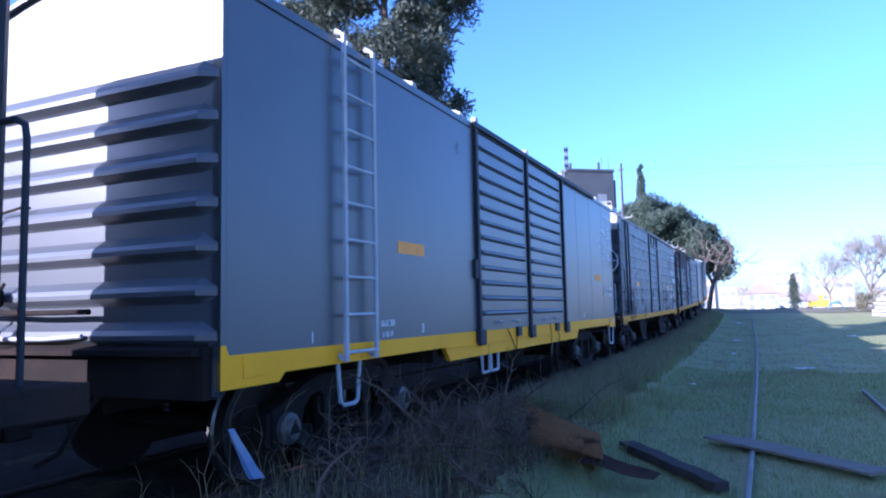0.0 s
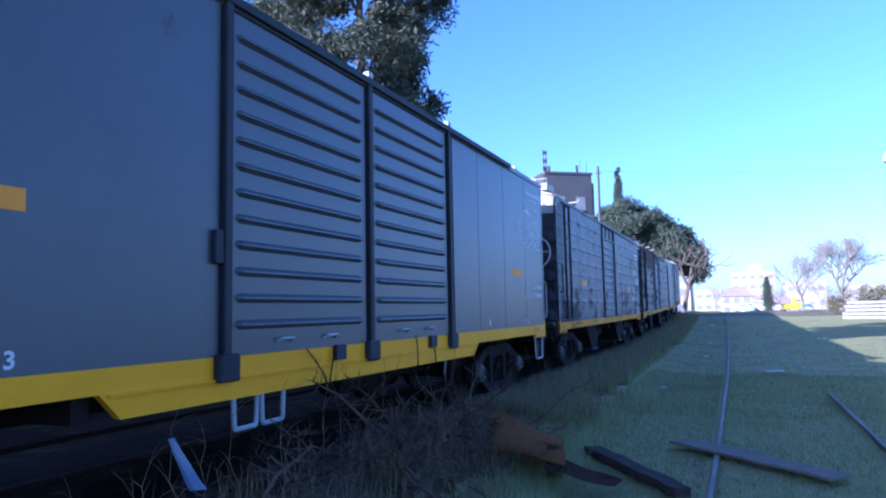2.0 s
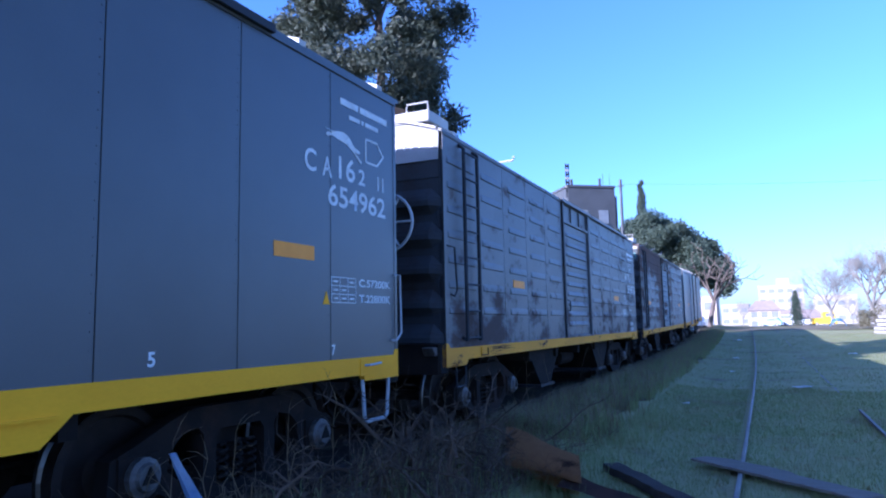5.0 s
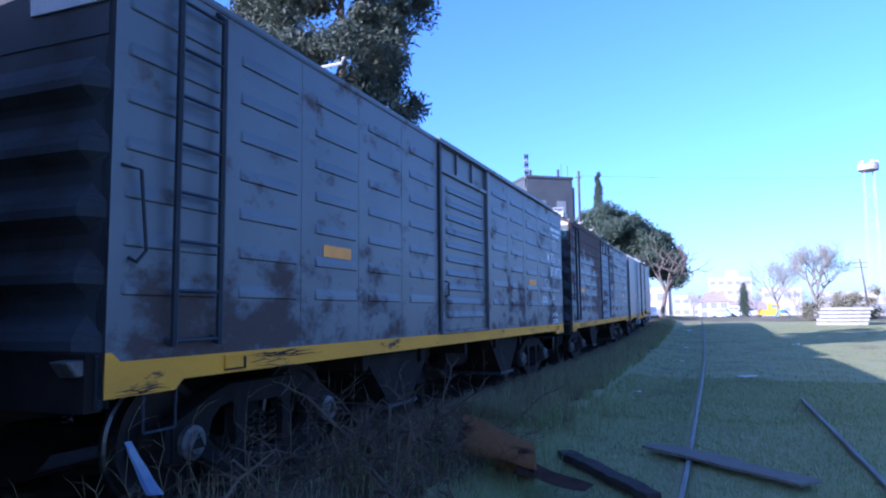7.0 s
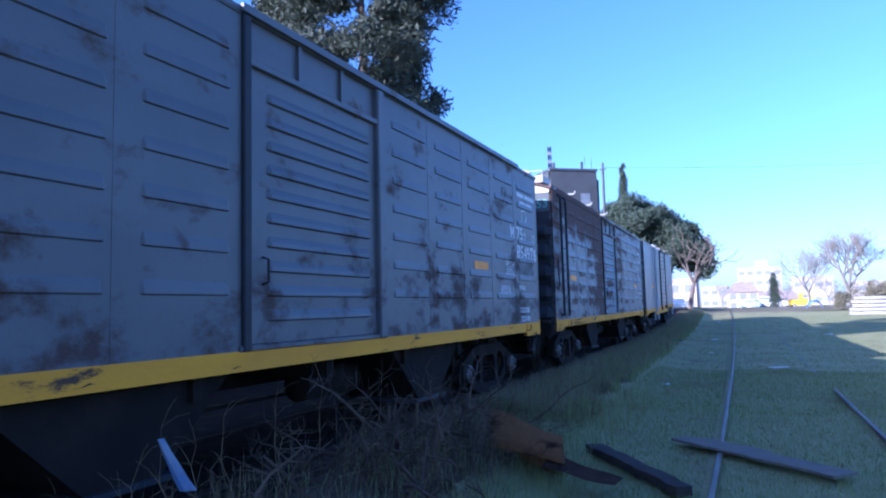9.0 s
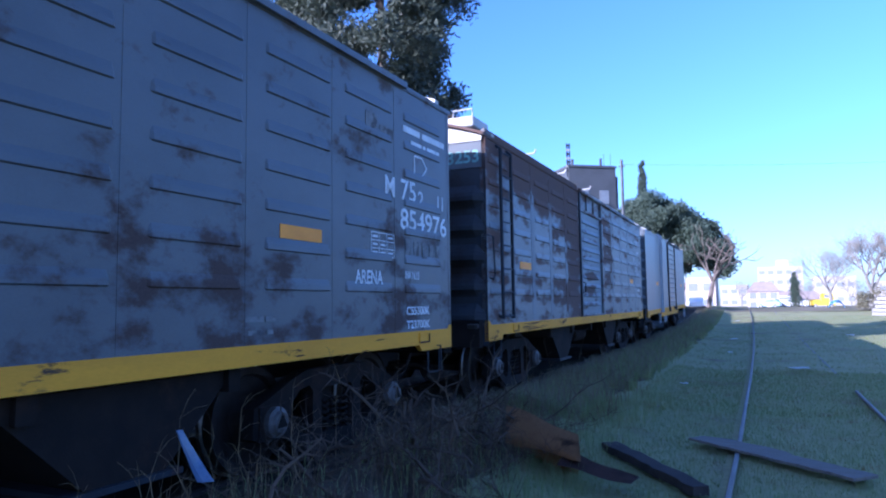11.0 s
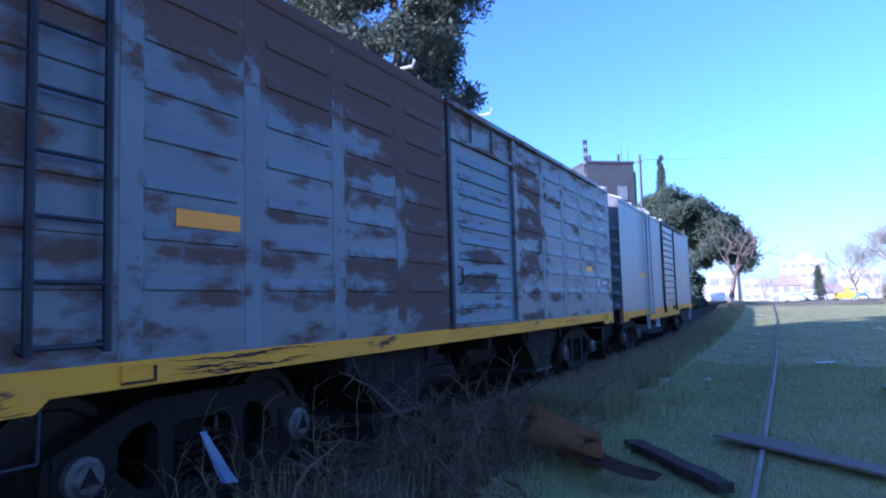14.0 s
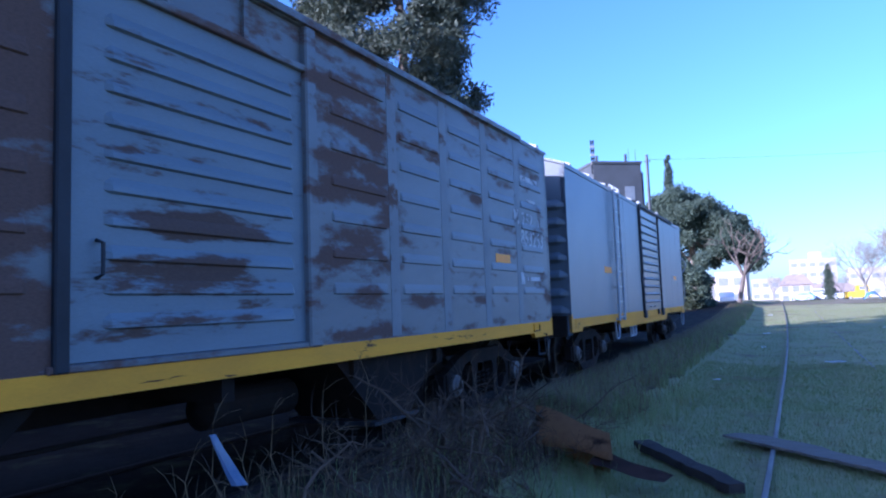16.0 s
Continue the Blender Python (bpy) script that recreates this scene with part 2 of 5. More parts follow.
def lettering(text, y, z, high, parent, x=1.4535, width=None, mat=None, name="lettering", turn=0.0, flip=False):
    """Stencilled words in the built-in font on the wagon's side, from y on, at height z."""
    cu = bpy.data.curves.new(name, "FONT")
    cu.body, cu.size, cu.offset = text, high / 0.69, (0.0045 if high > 0.12 else 0.003)
    tmp = new(name, cu)
    me = bpy.data.meshes.new_from_object(tmp)
    bpy.data.objects.remove(tmp)
    bpy.data.curves.remove(cu)
    xs = [v.co.x for v in me.vertices]
    k = width / (max(xs) - min(xs)) if width else 1.0
    x_min = min(xs)
    for v in me.vertices:
        u, w = (v.co.x - x_min) * k, v.co.y
        v.co = (u, -0.004, w + z) if flip else (x, y + u, z + w)
        if flip:
            v.co = (x + u, y, z + w)
    me.materials.append(mat or WHITE)
    ob = new(name, me)
    ob.parent = parent
    return ob


def bars(spec, parent, x=1.4535, name="marking_bar", mat=None):
    """Plain bars where writing cannot be read or is a mark of a firm."""
    for y0, y1, z0, z1 in spec:
        part(name, boxed(x - 0.002, x + 0.001, y0, y1, z0, z1), mat or WHITE, parent)


# ---- ground and tracks ----
GROUND = material("short_grass_ground", (0.30, 0.315, 0.15), (0.33, 0.31, 0.165), 0.5, 0.95, bump=0.3, fine=9, patch=(0.20, 0.16, 0.10), patch_at=0.60, patch_soft=0.06, patch_scale=0.45, speck=0.14, spec=0.1)
# Ballast tone carries the shade under and behind the train.
BALLAST = material("shade_dark_track_bed", (0.034, 0.030, 0.024), (0.020, 0.018, 0.015), 2.0, 0.95, bump=0.8, fine=25, speck=0.25, spec=0.1, patch=(0.055, 0.055, 0.03), patch_at=0.58, patch_scale=1.6)


def ground_z(x, y):
    """Height of the soil: below the near rails, a low bank towards the train's track."""
    z = rise(y) - 0.07
    xr = x - bend(y)
    if -3.35 < xr < -1.6:
        z += 0.20 * min(1.0, (-1.6 - xr) / 1.6)
    elif xr <= -3.35:
        z += 0.06
    z += 0.03 * noise.noise((x * 0.7, y * 0.7, 0.0)) + 0.10 * min(1, max(0, y - 60) / 60) * noise.noise((x * 0.08, y * 0.08, 5.0))
    heap = 0.30 * math.exp(-(((xr + 2.75) / 0.55) ** 2) - ((y - 4.2) / 1.9) ** 2)
    return z + heap


def lay_ground():
    xs = sorted({round(v, 3) for v in [*np.arange(-12, 12.01, 0.4), *np.arange(-60, 61, 4), -3000, -1500, -700, -350, -150, 150, 350, 700, 1500, 3000]})
    ys = sorted({round(v, 3) for v in [*np.arange(-6, 30.01, 0.4), *np.arange(30, 140.1, 2.5), *np.arange(-40, -6, 4), -3000, -1000, -400, -120, 180, 240, 350, 600, 1200, 3000]})
    verts = [(x, y, ground_z(x, y) if abs(x) < 200 and y < 400 else (rise(y) - 0.1)) for y in ys for x in xs]
    w = len(xs)
    faces = [(j * w + i, j * w + i + 1, (j + 1) * w + i + 1, (j + 1) * w + i) for j in range(len(ys) - 1) for i in range(w - 1)]
    ob = raw("ground", verts, faces, GROUND)
    for p in ob.data.polygons:
        p.use_smooth = True
    return tagged(ob, "short uneven green grass with bare soil patches", "ground", kind="structure")


lay_ground()


RAIL_RUST = material("rusty_rail_steel", (0.045, 0.032, 0.026), (0.028, 0.021, 0.018), 5, 0.8, bump=0.15, spec=0.2)


def lay_rail(name, x, top, y0, y1, label, head=0.023, mat=RAIL):
    """A flat-bottomed rail along the bent line."""
    prof = [(-0.04, -0.15), (0.04, -0.15), (0.04, -0.135), (0.01, -0.115), (0.01, -0.045), (head, -0.03), (head, -0.006), (head * 0.72, 0.0),
            (-head * 0.72, 0.0), (-head, -0.006), (-head, -0.03), (-0.01, -0.045), (-0.01, -0.115), (-0.04, -0.135)]
    ys = np.arange(y0, y1 + 0.01, 2.0)
    verts = [(x + bend(y) + a + 0.004 * math.sin(y * 0.9), y, rise(y) + top + b) for y in ys for a, b in prof]
    n = len(prof)
    faces = [(j * n + i, j * n + (i + 1) % n, (j + 1) * n + (i + 1) % n, (j + 1) * n + i) for j in range(len(ys) - 1) for i in range(n)]
    return tagged(raw(name, verts, faces, mat), label, "rail", "rails", "structure")


lay_rail("rail_1", -0.375, 0.0, -10, 120, "worn steel rail sunk in the grass")
lay_rail("rail_2", 1.33, -0.005, -10, 14.2, "worn steel rail half buried in the grass")
lay_rail("rail_3", 1.33, -0.062, 16, 120, "dull steel rail nearly lost in grass")
for k, dx in enumerate((-0.875, 0.875)):
    lay_rail(f"rail_{k + 4}", TRACK_X + dx, RAIL_TOP, -60, 120, "rusty steel rail under the passing wagons", 0.036, RAIL_RUST)


# ---- the wagons ----
CAP_STEEL = material("dull_grey_cap_steel", (0.12, 0.11, 0.10), (0.04, 0.035, 0.03), 9, 0.6, 0.1, bump=0.1)
# Blue-grey held dark so this sheet looks shaded below the sunlit cap.
END_SHEET = material("shaded_blue_grey_sheet", (0.075, 0.095, 0.105), (0.055, 0.07, 0.08), 2, 0.6, bump=0.05, patch=(0.14, 0.10, 0.08), patch_at=0.72)

# Pale tone for the sunlit corner at the top of the end.
PALE_SHEET = material("sunlit_grey_sheet", (0.32, 0.33, 0.33), (0.24, 0.25, 0.25), 2, 0.6, bump=0.05, patch=(0.14, 0.10, 0.08), patch_at=0.72)

HALF = 1.45
LONG = 13.76


def on_far_end(u, out, z):
    return (u, LONG + out, z)


def roof_z(x, eave, crown):
    return eave + (crown - eave) * (1 - (x / HALF) ** 2)


def wagon_roof(w, eave, mat, ribs):
    bm = bmesh.new()
    xs = [HALF * 1.012 * v / 6 for v in range(-6, 7)]
    over = 0.05
    top = [[bm.verts.new((x, y, roof_z(min(max(x, -HALF), HALF), eave, eave + 0.30))) for x in xs] for y in (-over, LONG + over)]
    low = [[bm.verts.new((x, y, roof_z(min(max(x, -HALF), HALF), eave, eave + 0.30) - 0.04)) for x in xs] for y in (-over, LONG + over)]
    for i in range(12):
        bm.faces.new((top[0][i], top[0][i + 1], top[1][i + 1], top[1][i]))
        bm.faces.new((low[0][i + 1], low[0][i], low[1][i], low[1][i + 1]))
        bm.faces.new((top[0][i + 1], top[0][i], low[0][i], low[0][i + 1]))
        bm.faces.new((top[1][i], top[1][i + 1], low[1][i + 1], low[1][i]))
    for i in (0, 12):
        bm.faces.new((top[0][i], top[1][i], low[1][i], low[0][i]))
    bmesh.ops.recalc_face_normals(bm, faces=bm.faces)
    roof = part("roof", bm, mat, w, "low arched steel roof")
    for k in range(ribs):
        y = 0.35 + (LONG - 0.7) * k / (ribs - 1)
        bm = bmesh.new()
        for a, b in zip(xs, xs[1:]):
            za, zb = (roof_z(min(max(v, -HALF), HALF), eave, eave + 0.30) for v in (a, b))
            prism_pts = [(a, za - 0.01), (b, zb - 0.01), (b, zb + 0.045), (a, za + 0.045)]
            v0 = [bm.verts.new((px, y - 0.05, pz)) for px, pz in prism_pts]
            v1 = [bm.verts.new((px, y + 0.05, pz)) for px, pz in prism_pts]
            bm.faces.new(v0)
            bm.faces.new(v1[::-1])
            for i in (0, 1, 2, 3):
                bm.faces.new((v0[i], v1[i], v1[(i + 1) % 4], v0[(i + 1) % 4]))
        bmesh.ops.recalc_face_normals(bm, faces=bm.faces)
        part("roof_rib", bm, ROOF_PAINT, roof)
    return roof


def ends(w, eave, mat, pitch, half, depth, near=0.0):
    """Corrugated end walls, rounded at the corners by the taper of the ribs."""
    for nm, place, y0, y1 in (("end_wall", lambda u, out, z: (u, near - out, z), near, near + 0.05), ("end_wall", on_far_end, LONG - 0.05, LONG)):
        bm = bmesh.new()
        n = 12
        xs = [-HALF + 2 * HALF * i / n for i in range(n + 1)]
        lo = 1.0
        for ya in (y0, y1):
            row = [bm.verts.new((x, ya, lo)) for x in xs], [bm.verts.new((x, ya, roof_z(x, eave, eave + 0.30) - 0.045)) for x in xs]
            for i in range(n):
                bm.faces.new((row[0][i], row[0][i + 1], row[1][i + 1], row[1][i]))
        bmesh.ops.recalc_face_normals(bm, faces=bm.faces)
        wall = part(nm, bm, mat, w, "horizontally corrugated steel end")
        z = 1.42
        while z < eave - 0.60:
            rb = ridge(bmesh.new(), place, -HALF + 0.02, HALF - 0.02, z, half, depth, 0.14, 0.35)
            bmesh.ops.recalc_face_normals(rb, faces=rb.faces)
            part("rib", rb, mat, wall)
            z += pitch


def rib_rows(parent, x, y0, y1, heights, half, depth, taper, mat, slope=3.2):
    """Pressed ribs on a panel or a door, one object each."""
    for z in heights:
        bm = ridge(bmesh.new(), lambda u, o, z: (x + o, u, z), y0, y1, z, half, depth, taper, 0.2, slope)
        bmesh.ops.recalc_face_normals(bm, faces=bm.faces)
        part("rib", bm, mat, parent)


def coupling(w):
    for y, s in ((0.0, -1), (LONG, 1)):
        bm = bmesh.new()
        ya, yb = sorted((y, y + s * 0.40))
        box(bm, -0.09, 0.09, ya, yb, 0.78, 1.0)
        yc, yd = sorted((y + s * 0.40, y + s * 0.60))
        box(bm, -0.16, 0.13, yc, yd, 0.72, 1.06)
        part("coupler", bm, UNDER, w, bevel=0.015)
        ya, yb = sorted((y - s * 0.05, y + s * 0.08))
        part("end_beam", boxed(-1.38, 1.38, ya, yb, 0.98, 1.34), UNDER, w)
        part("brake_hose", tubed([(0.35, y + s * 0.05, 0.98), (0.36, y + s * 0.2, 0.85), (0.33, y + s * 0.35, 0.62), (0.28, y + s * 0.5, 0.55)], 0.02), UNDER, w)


WHEELSETS = []
AXLE_Z = RAIL_TOP + 0.46


def wheelset(w, y):
    ob = part("wheelset", tubed([(-1.03, 0, 0), (1.03, 0, 0)], 0.075, 12), WHEEL, w, "steel axle with two disc wheels")
    ob.location = (0, y, AXLE_Z)
    for s in (-1, 1):
        prof = [(0.765, 0.07), (0.765, 0.485), (0.80, 0.485), (0.815, 0.462), (0.905, 0.455), (0.905, 0.39), (0.865, 0.37), (0.85, 0.20), (0.92, 0.13), (0.92, 0.07)]
        bm = lathe(bmesh.new(), prof, lambda a, b, c, s=s: (s * a, b, c), 32)
        wheel = part("wheel", bm, WHEEL, ob)
        wheel.data.materials.append(TREAD)
        for p in wheel.data.polygons:
            r = math.hypot(p.center.y, p.center.z)
            if r > 0.44:
                p.material_index = 1
    WHEELSETS.append((ob, y))


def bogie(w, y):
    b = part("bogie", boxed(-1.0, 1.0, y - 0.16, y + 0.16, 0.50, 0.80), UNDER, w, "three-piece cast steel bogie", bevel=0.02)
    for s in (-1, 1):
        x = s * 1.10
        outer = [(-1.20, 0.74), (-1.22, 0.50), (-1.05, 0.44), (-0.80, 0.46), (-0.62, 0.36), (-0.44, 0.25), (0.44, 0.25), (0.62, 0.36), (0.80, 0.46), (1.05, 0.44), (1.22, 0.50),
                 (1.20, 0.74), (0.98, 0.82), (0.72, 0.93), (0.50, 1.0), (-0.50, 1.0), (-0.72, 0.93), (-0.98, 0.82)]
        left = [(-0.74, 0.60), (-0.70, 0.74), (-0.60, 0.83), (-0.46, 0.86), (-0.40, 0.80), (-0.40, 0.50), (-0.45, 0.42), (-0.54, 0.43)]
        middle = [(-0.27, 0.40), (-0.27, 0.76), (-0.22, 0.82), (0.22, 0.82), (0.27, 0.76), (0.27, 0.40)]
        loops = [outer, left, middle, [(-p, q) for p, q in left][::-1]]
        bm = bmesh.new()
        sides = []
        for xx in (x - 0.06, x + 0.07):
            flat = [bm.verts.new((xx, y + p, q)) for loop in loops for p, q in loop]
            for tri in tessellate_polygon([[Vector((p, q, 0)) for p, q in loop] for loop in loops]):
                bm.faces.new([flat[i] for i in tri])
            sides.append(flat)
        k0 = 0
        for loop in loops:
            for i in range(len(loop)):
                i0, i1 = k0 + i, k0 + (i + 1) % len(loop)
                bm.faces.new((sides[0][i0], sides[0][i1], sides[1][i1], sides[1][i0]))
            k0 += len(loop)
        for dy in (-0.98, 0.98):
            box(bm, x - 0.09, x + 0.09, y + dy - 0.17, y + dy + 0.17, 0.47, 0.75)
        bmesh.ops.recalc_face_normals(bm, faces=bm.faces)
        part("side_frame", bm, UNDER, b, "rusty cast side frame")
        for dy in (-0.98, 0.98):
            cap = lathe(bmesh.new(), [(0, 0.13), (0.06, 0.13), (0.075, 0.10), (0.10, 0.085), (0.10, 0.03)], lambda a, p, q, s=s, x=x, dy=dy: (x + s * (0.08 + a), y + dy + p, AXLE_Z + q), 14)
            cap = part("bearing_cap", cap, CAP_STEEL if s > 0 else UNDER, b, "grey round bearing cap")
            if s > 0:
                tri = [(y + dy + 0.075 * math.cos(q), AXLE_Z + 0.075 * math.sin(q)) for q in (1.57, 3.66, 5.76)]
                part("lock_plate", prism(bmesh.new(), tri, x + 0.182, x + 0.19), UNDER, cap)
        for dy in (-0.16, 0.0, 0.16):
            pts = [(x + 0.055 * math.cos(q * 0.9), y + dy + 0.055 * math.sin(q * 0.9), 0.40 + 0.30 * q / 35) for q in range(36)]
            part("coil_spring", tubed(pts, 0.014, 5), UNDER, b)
    for dy in (-0.95, 0.95):
        wheelset(w, y + dy)


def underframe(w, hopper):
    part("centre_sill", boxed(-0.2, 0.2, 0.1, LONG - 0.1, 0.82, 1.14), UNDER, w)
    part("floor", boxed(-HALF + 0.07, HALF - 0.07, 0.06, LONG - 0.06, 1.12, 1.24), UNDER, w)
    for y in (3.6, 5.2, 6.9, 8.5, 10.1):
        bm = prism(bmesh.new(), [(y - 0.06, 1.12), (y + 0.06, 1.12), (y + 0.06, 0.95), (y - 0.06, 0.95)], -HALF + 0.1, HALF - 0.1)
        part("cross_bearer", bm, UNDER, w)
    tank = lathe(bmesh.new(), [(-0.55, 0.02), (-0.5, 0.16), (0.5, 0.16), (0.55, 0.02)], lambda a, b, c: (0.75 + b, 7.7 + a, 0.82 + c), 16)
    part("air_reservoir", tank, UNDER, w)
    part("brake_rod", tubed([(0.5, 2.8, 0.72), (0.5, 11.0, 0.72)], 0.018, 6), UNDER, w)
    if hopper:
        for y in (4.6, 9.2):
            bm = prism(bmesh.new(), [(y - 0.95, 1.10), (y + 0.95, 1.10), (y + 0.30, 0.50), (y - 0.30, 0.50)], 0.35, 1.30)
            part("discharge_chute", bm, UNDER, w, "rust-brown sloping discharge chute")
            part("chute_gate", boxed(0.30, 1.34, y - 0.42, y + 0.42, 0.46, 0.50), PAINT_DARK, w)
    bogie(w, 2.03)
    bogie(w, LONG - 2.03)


def ladder(w, y0, y1, z0, z1, count, mat, off=0.07, r=0.018, first=0.04, last=0.04):
    top = part("ladder", tubed([(HALF - 0.005, y0, z0 + 0.05), (HALF + off, y0, z0), (HALF + off, y0, z1), (HALF - 0.005, y0, z1 + 0.05)], r * 1.4, 6), mat, w, "steel side ladder")
    part("stile", tubed([(HALF - 0.005, y1, z0 + 0.05), (HALF + off, y1, z0), (HALF + off, y1, z1), (HALF - 0.005, y1, z1 + 0.05)], r * 1.4, 6), mat, top)
    for k in range(count):
        z = z0 + first + (z1 - z0 - first - last) * k / (count - 1)
        part("rung", tubed([(HALF + off, y0, z), (HALF + off, y1, z)], r * 0.75, 6), mat, top)


def stirrup(w, y0, y1, z0, z1, mat, q=0.09, r=0.02):
    part("step_iron", tubed([(HALF - 0.02, y0, z1), (HALF - 0.02, y0 + q * 0.45, z0 + q * 0.35), (HALF - 0.02, y0 + q, z0), (HALF - 0.02, y1 - q, z0), (HALF - 0.02, y1 - q * 0.45, z0 + q * 0.35), (HALF - 0.02, y1, z1)], r, 6), mat, w, "bent steel step iron")


def sill(w, poly, mat, label):
    bm = prism(bmesh.new(), poly, HALF - 0.05, HALF + 0.006)
    part("side_sill", bm, mat, w, label)
    bm = prism(bmesh.new(), poly, -HALF - 0.006, -HALF + 0.05)
    part("side_sill", bm, mat, w, label)


def smooth_wagon(paint, door_paint, roof_mat, sill_mat, label, ribs_bright, leaves=((4.76, 6.80), (6.95, 8.93)), posts=(4.71, 6.88, 9.02), climb=1.45):
    """A flat-sided boxcar with a pair of ribbed sliding doors."""
    w = tagged(new("boxcar"), label, "freight wagon", "wagons of the train")
    eave, base = 4.02, 1.24
    part("far_wall", boxed(-HALF, -HALF + 0.05, 0.05, LONG - 0.05, base, eave), paint, w)
    cuts = [0.05, 4.66] + ([6.38] if posts[0] > 5 else [])
    for a, b in list(zip(cuts, cuts[1:])) + [(9.20, 10.17), (10.17, 11.36), (11.36, 12.55), (12.55, LONG - 0.05)]:
        part("side_panel", boxed(HALF - 0.05, HALF, a + 0.004, b - 0.004, base, eave - 0.08), paint, w, bevel=0.003)
        bm = bmesh.new()
        for z in np.arange(1.45, 3.9, 0.11):
            box(bm, HALF, HALF + 0.004, b - 0.035, b - 0.023, z, z + 0.012)
        tagged(part("rivet_row", bm, paint, w), kind="stuff")
    part("corner_post", boxed(HALF - 0.08, HALF + 0.004, 0.0, 0.05, base, eave - 0.08), paint, w)
    part("corner_post", boxed(HALF - 0.08, HALF + 0.004, LONG - 0.05, LONG, base, eave - 0.08), paint, w)
    part("back_wall", boxed(HALF - 0.09, HALF - 0.056, posts[0] - 0.2, 9.3, base, eave - 0.08), paint, w)
    ends(w, eave, paint, 0.31, 0.10, 0.075)
    part("eave_rail", boxed(HALF - 0.05, HALF + 0.016, 0.0, LONG, eave - 0.08, eave), paint, w, bevel=0.006)
    part("door_rail", boxed(HALF + 0.018, HALF + 0.06, posts[0] - 0.1, 11.7, eave - 0.06, eave + 0.015), PAINT_DARK, w, bevel=0.005)
    wagon_roof(w, eave, roof_mat, ribs_bright)
    for a, b in leaves:
        bm = boxed(HALF - 0.05, HALF + 0.012, a, b, base + 0.03, eave - 0.10)
        door = part("door", bm, door_paint, w, "ribbed sliding door in grey paint")
        rib_rows(door, HALF + 0.014, a + 0.05, b - 0.09, [1.50 + 0.203 * k for k in range(12)], 0.038, 0.042, 0.05, door_paint, 1.0)
        for y in (a + 0.66, a + 1.34):
            part("handle", tubed([(HALF + 0.01, y - 0.1, 1.35), (HALF + 0.06, y - 0.08, 1.38), (HALF + 0.06, y + 0.08, 1.38), (HALF + 0.01, y + 0.1, 1.35)], 0.012, 6), STEEL_LIGHT, door)
        part("foot_bracket", boxed(HALF - 0.01, HALF + 0.05, b - 0.62, b - 0.45, 1.14, 1.28), PAINT_DARK, door)
    for y in posts:
        part("door_post", boxed(HALF - 0.05, HALF + 0.05, y - 0.042, y + 0.042, base - 0.02, eave - 0.05), PAINT_DARK, w, bevel=0.01)
        part("post_cap", boxed(HALF - 0.02, HALF + 0.055, y - 0.05, y + 0.05, eave + 0.018, eave + 0.085), STEEL_LIGHT, w, bevel=0.01)
        part("post_shoe", boxed(HALF - 0.04, HALF + 0.075, y - 0.11, y + 0.11, 1.09, 1.29), PAINT_DARK, w, "black cast door stop", bevel=0.015)
    part("lock_box", boxed(HALF, HALF + 0.045, posts[0] - 0.14, posts[0] - 0.05, 1.95, 2.2), PAINT_DARK, w, bevel=0.008)
    poly = [(0.0, 1.04), (0.62, 1.04), (0.70, 1.11), (3.64, 1.12), (3.80, 0.955), (9.86, 0.945), (10.05, 1.11), (13.08, 1.11), (13.12, 1.05), (LONG, 1.05), (LONG, 1.33), (LONG - 0.06, 1.33), (LONG - 0.09, 1.275), (0.08, 1.275), (0.05, 1.345), (0.0, 1.345)]
    sill(w, poly, sill_mat, "yellow fish-bellied side sill")
    part("ledge", boxed(HALF + 0.006, HALF + 0.03, 3.7, 9.95, 1.10, 1.115), sill_mat, w)
    for y in (0.22, 13.02):
        part("label_frame", prism(bmesh.new(), [(y, 1.10), (y + 0.22, 1.11), (y + 0.22, 1.27), (y, 1.26)], HALF + 0.004, HALF + 0.014), sill_mat, w, bevel=0.003)
    ladder(w, climb, climb + 0.51, 1.13, 4.05, 9, STEEL_LIGHT, 0.08, 0.02, 0.075, 0.205)
    stirrup(w, climb + 0.01, climb + 0.37, 0.74, 1.12, STEEL_LIGHT)
    stirrup(w, 4.84, 5.12, 0.72, 1.0, STEEL_LIGHT, 0.03)
    stirrup(w, 5.17, 5.46, 0.72, 1.0, STEEL_LIGHT, 0.03)
    stirrup(w, 13.1, 13.6, 0.66, 1.06, STEEL_LIGHT)
    part("grab_iron", tubed([(HALF, 13.70, 2.1), (HALF + 0.05, 13.74, 2.1), (HALF + 0.05, 13.76, 1.5), (HALF + 0.05, 13.66, 1.42), (HALF, 13.64, 1.42)], 0.012, 6), STEEL_LIGHT, w)
    part("grab_iron", tubed([(HALF, 13.1, 1.2), (HALF + 0.05, 13.12, 1.2), (HALF + 0.05, 13.34, 1.21), (HALF, 13.36, 1.21)], 0.012, 6), STEEL_LIGHT, w)
    # hand brake wheel at the far end
    hub = part("brake_wheel", lathe(bmesh.new(), [(0.0, 0.05), (0.10, 0.05)], lambda a, b, c: (1.24 + b, LONG + 0.06 + a, 2.70 + c), 10), PAINT, w, "spoked hand-brake wheel")
    ring = [(1.24 + 0.32 * math.cos(q * math.pi / 12), LONG + 0.17, 2.70 + 0.32 * math.sin(q * math.pi / 12)) for q in range(25)]
    part("rim", tubed(ring, 0.018, 6), STEEL_LIGHT, hub)
    for q in range(6):
        a = q * math.pi / 3
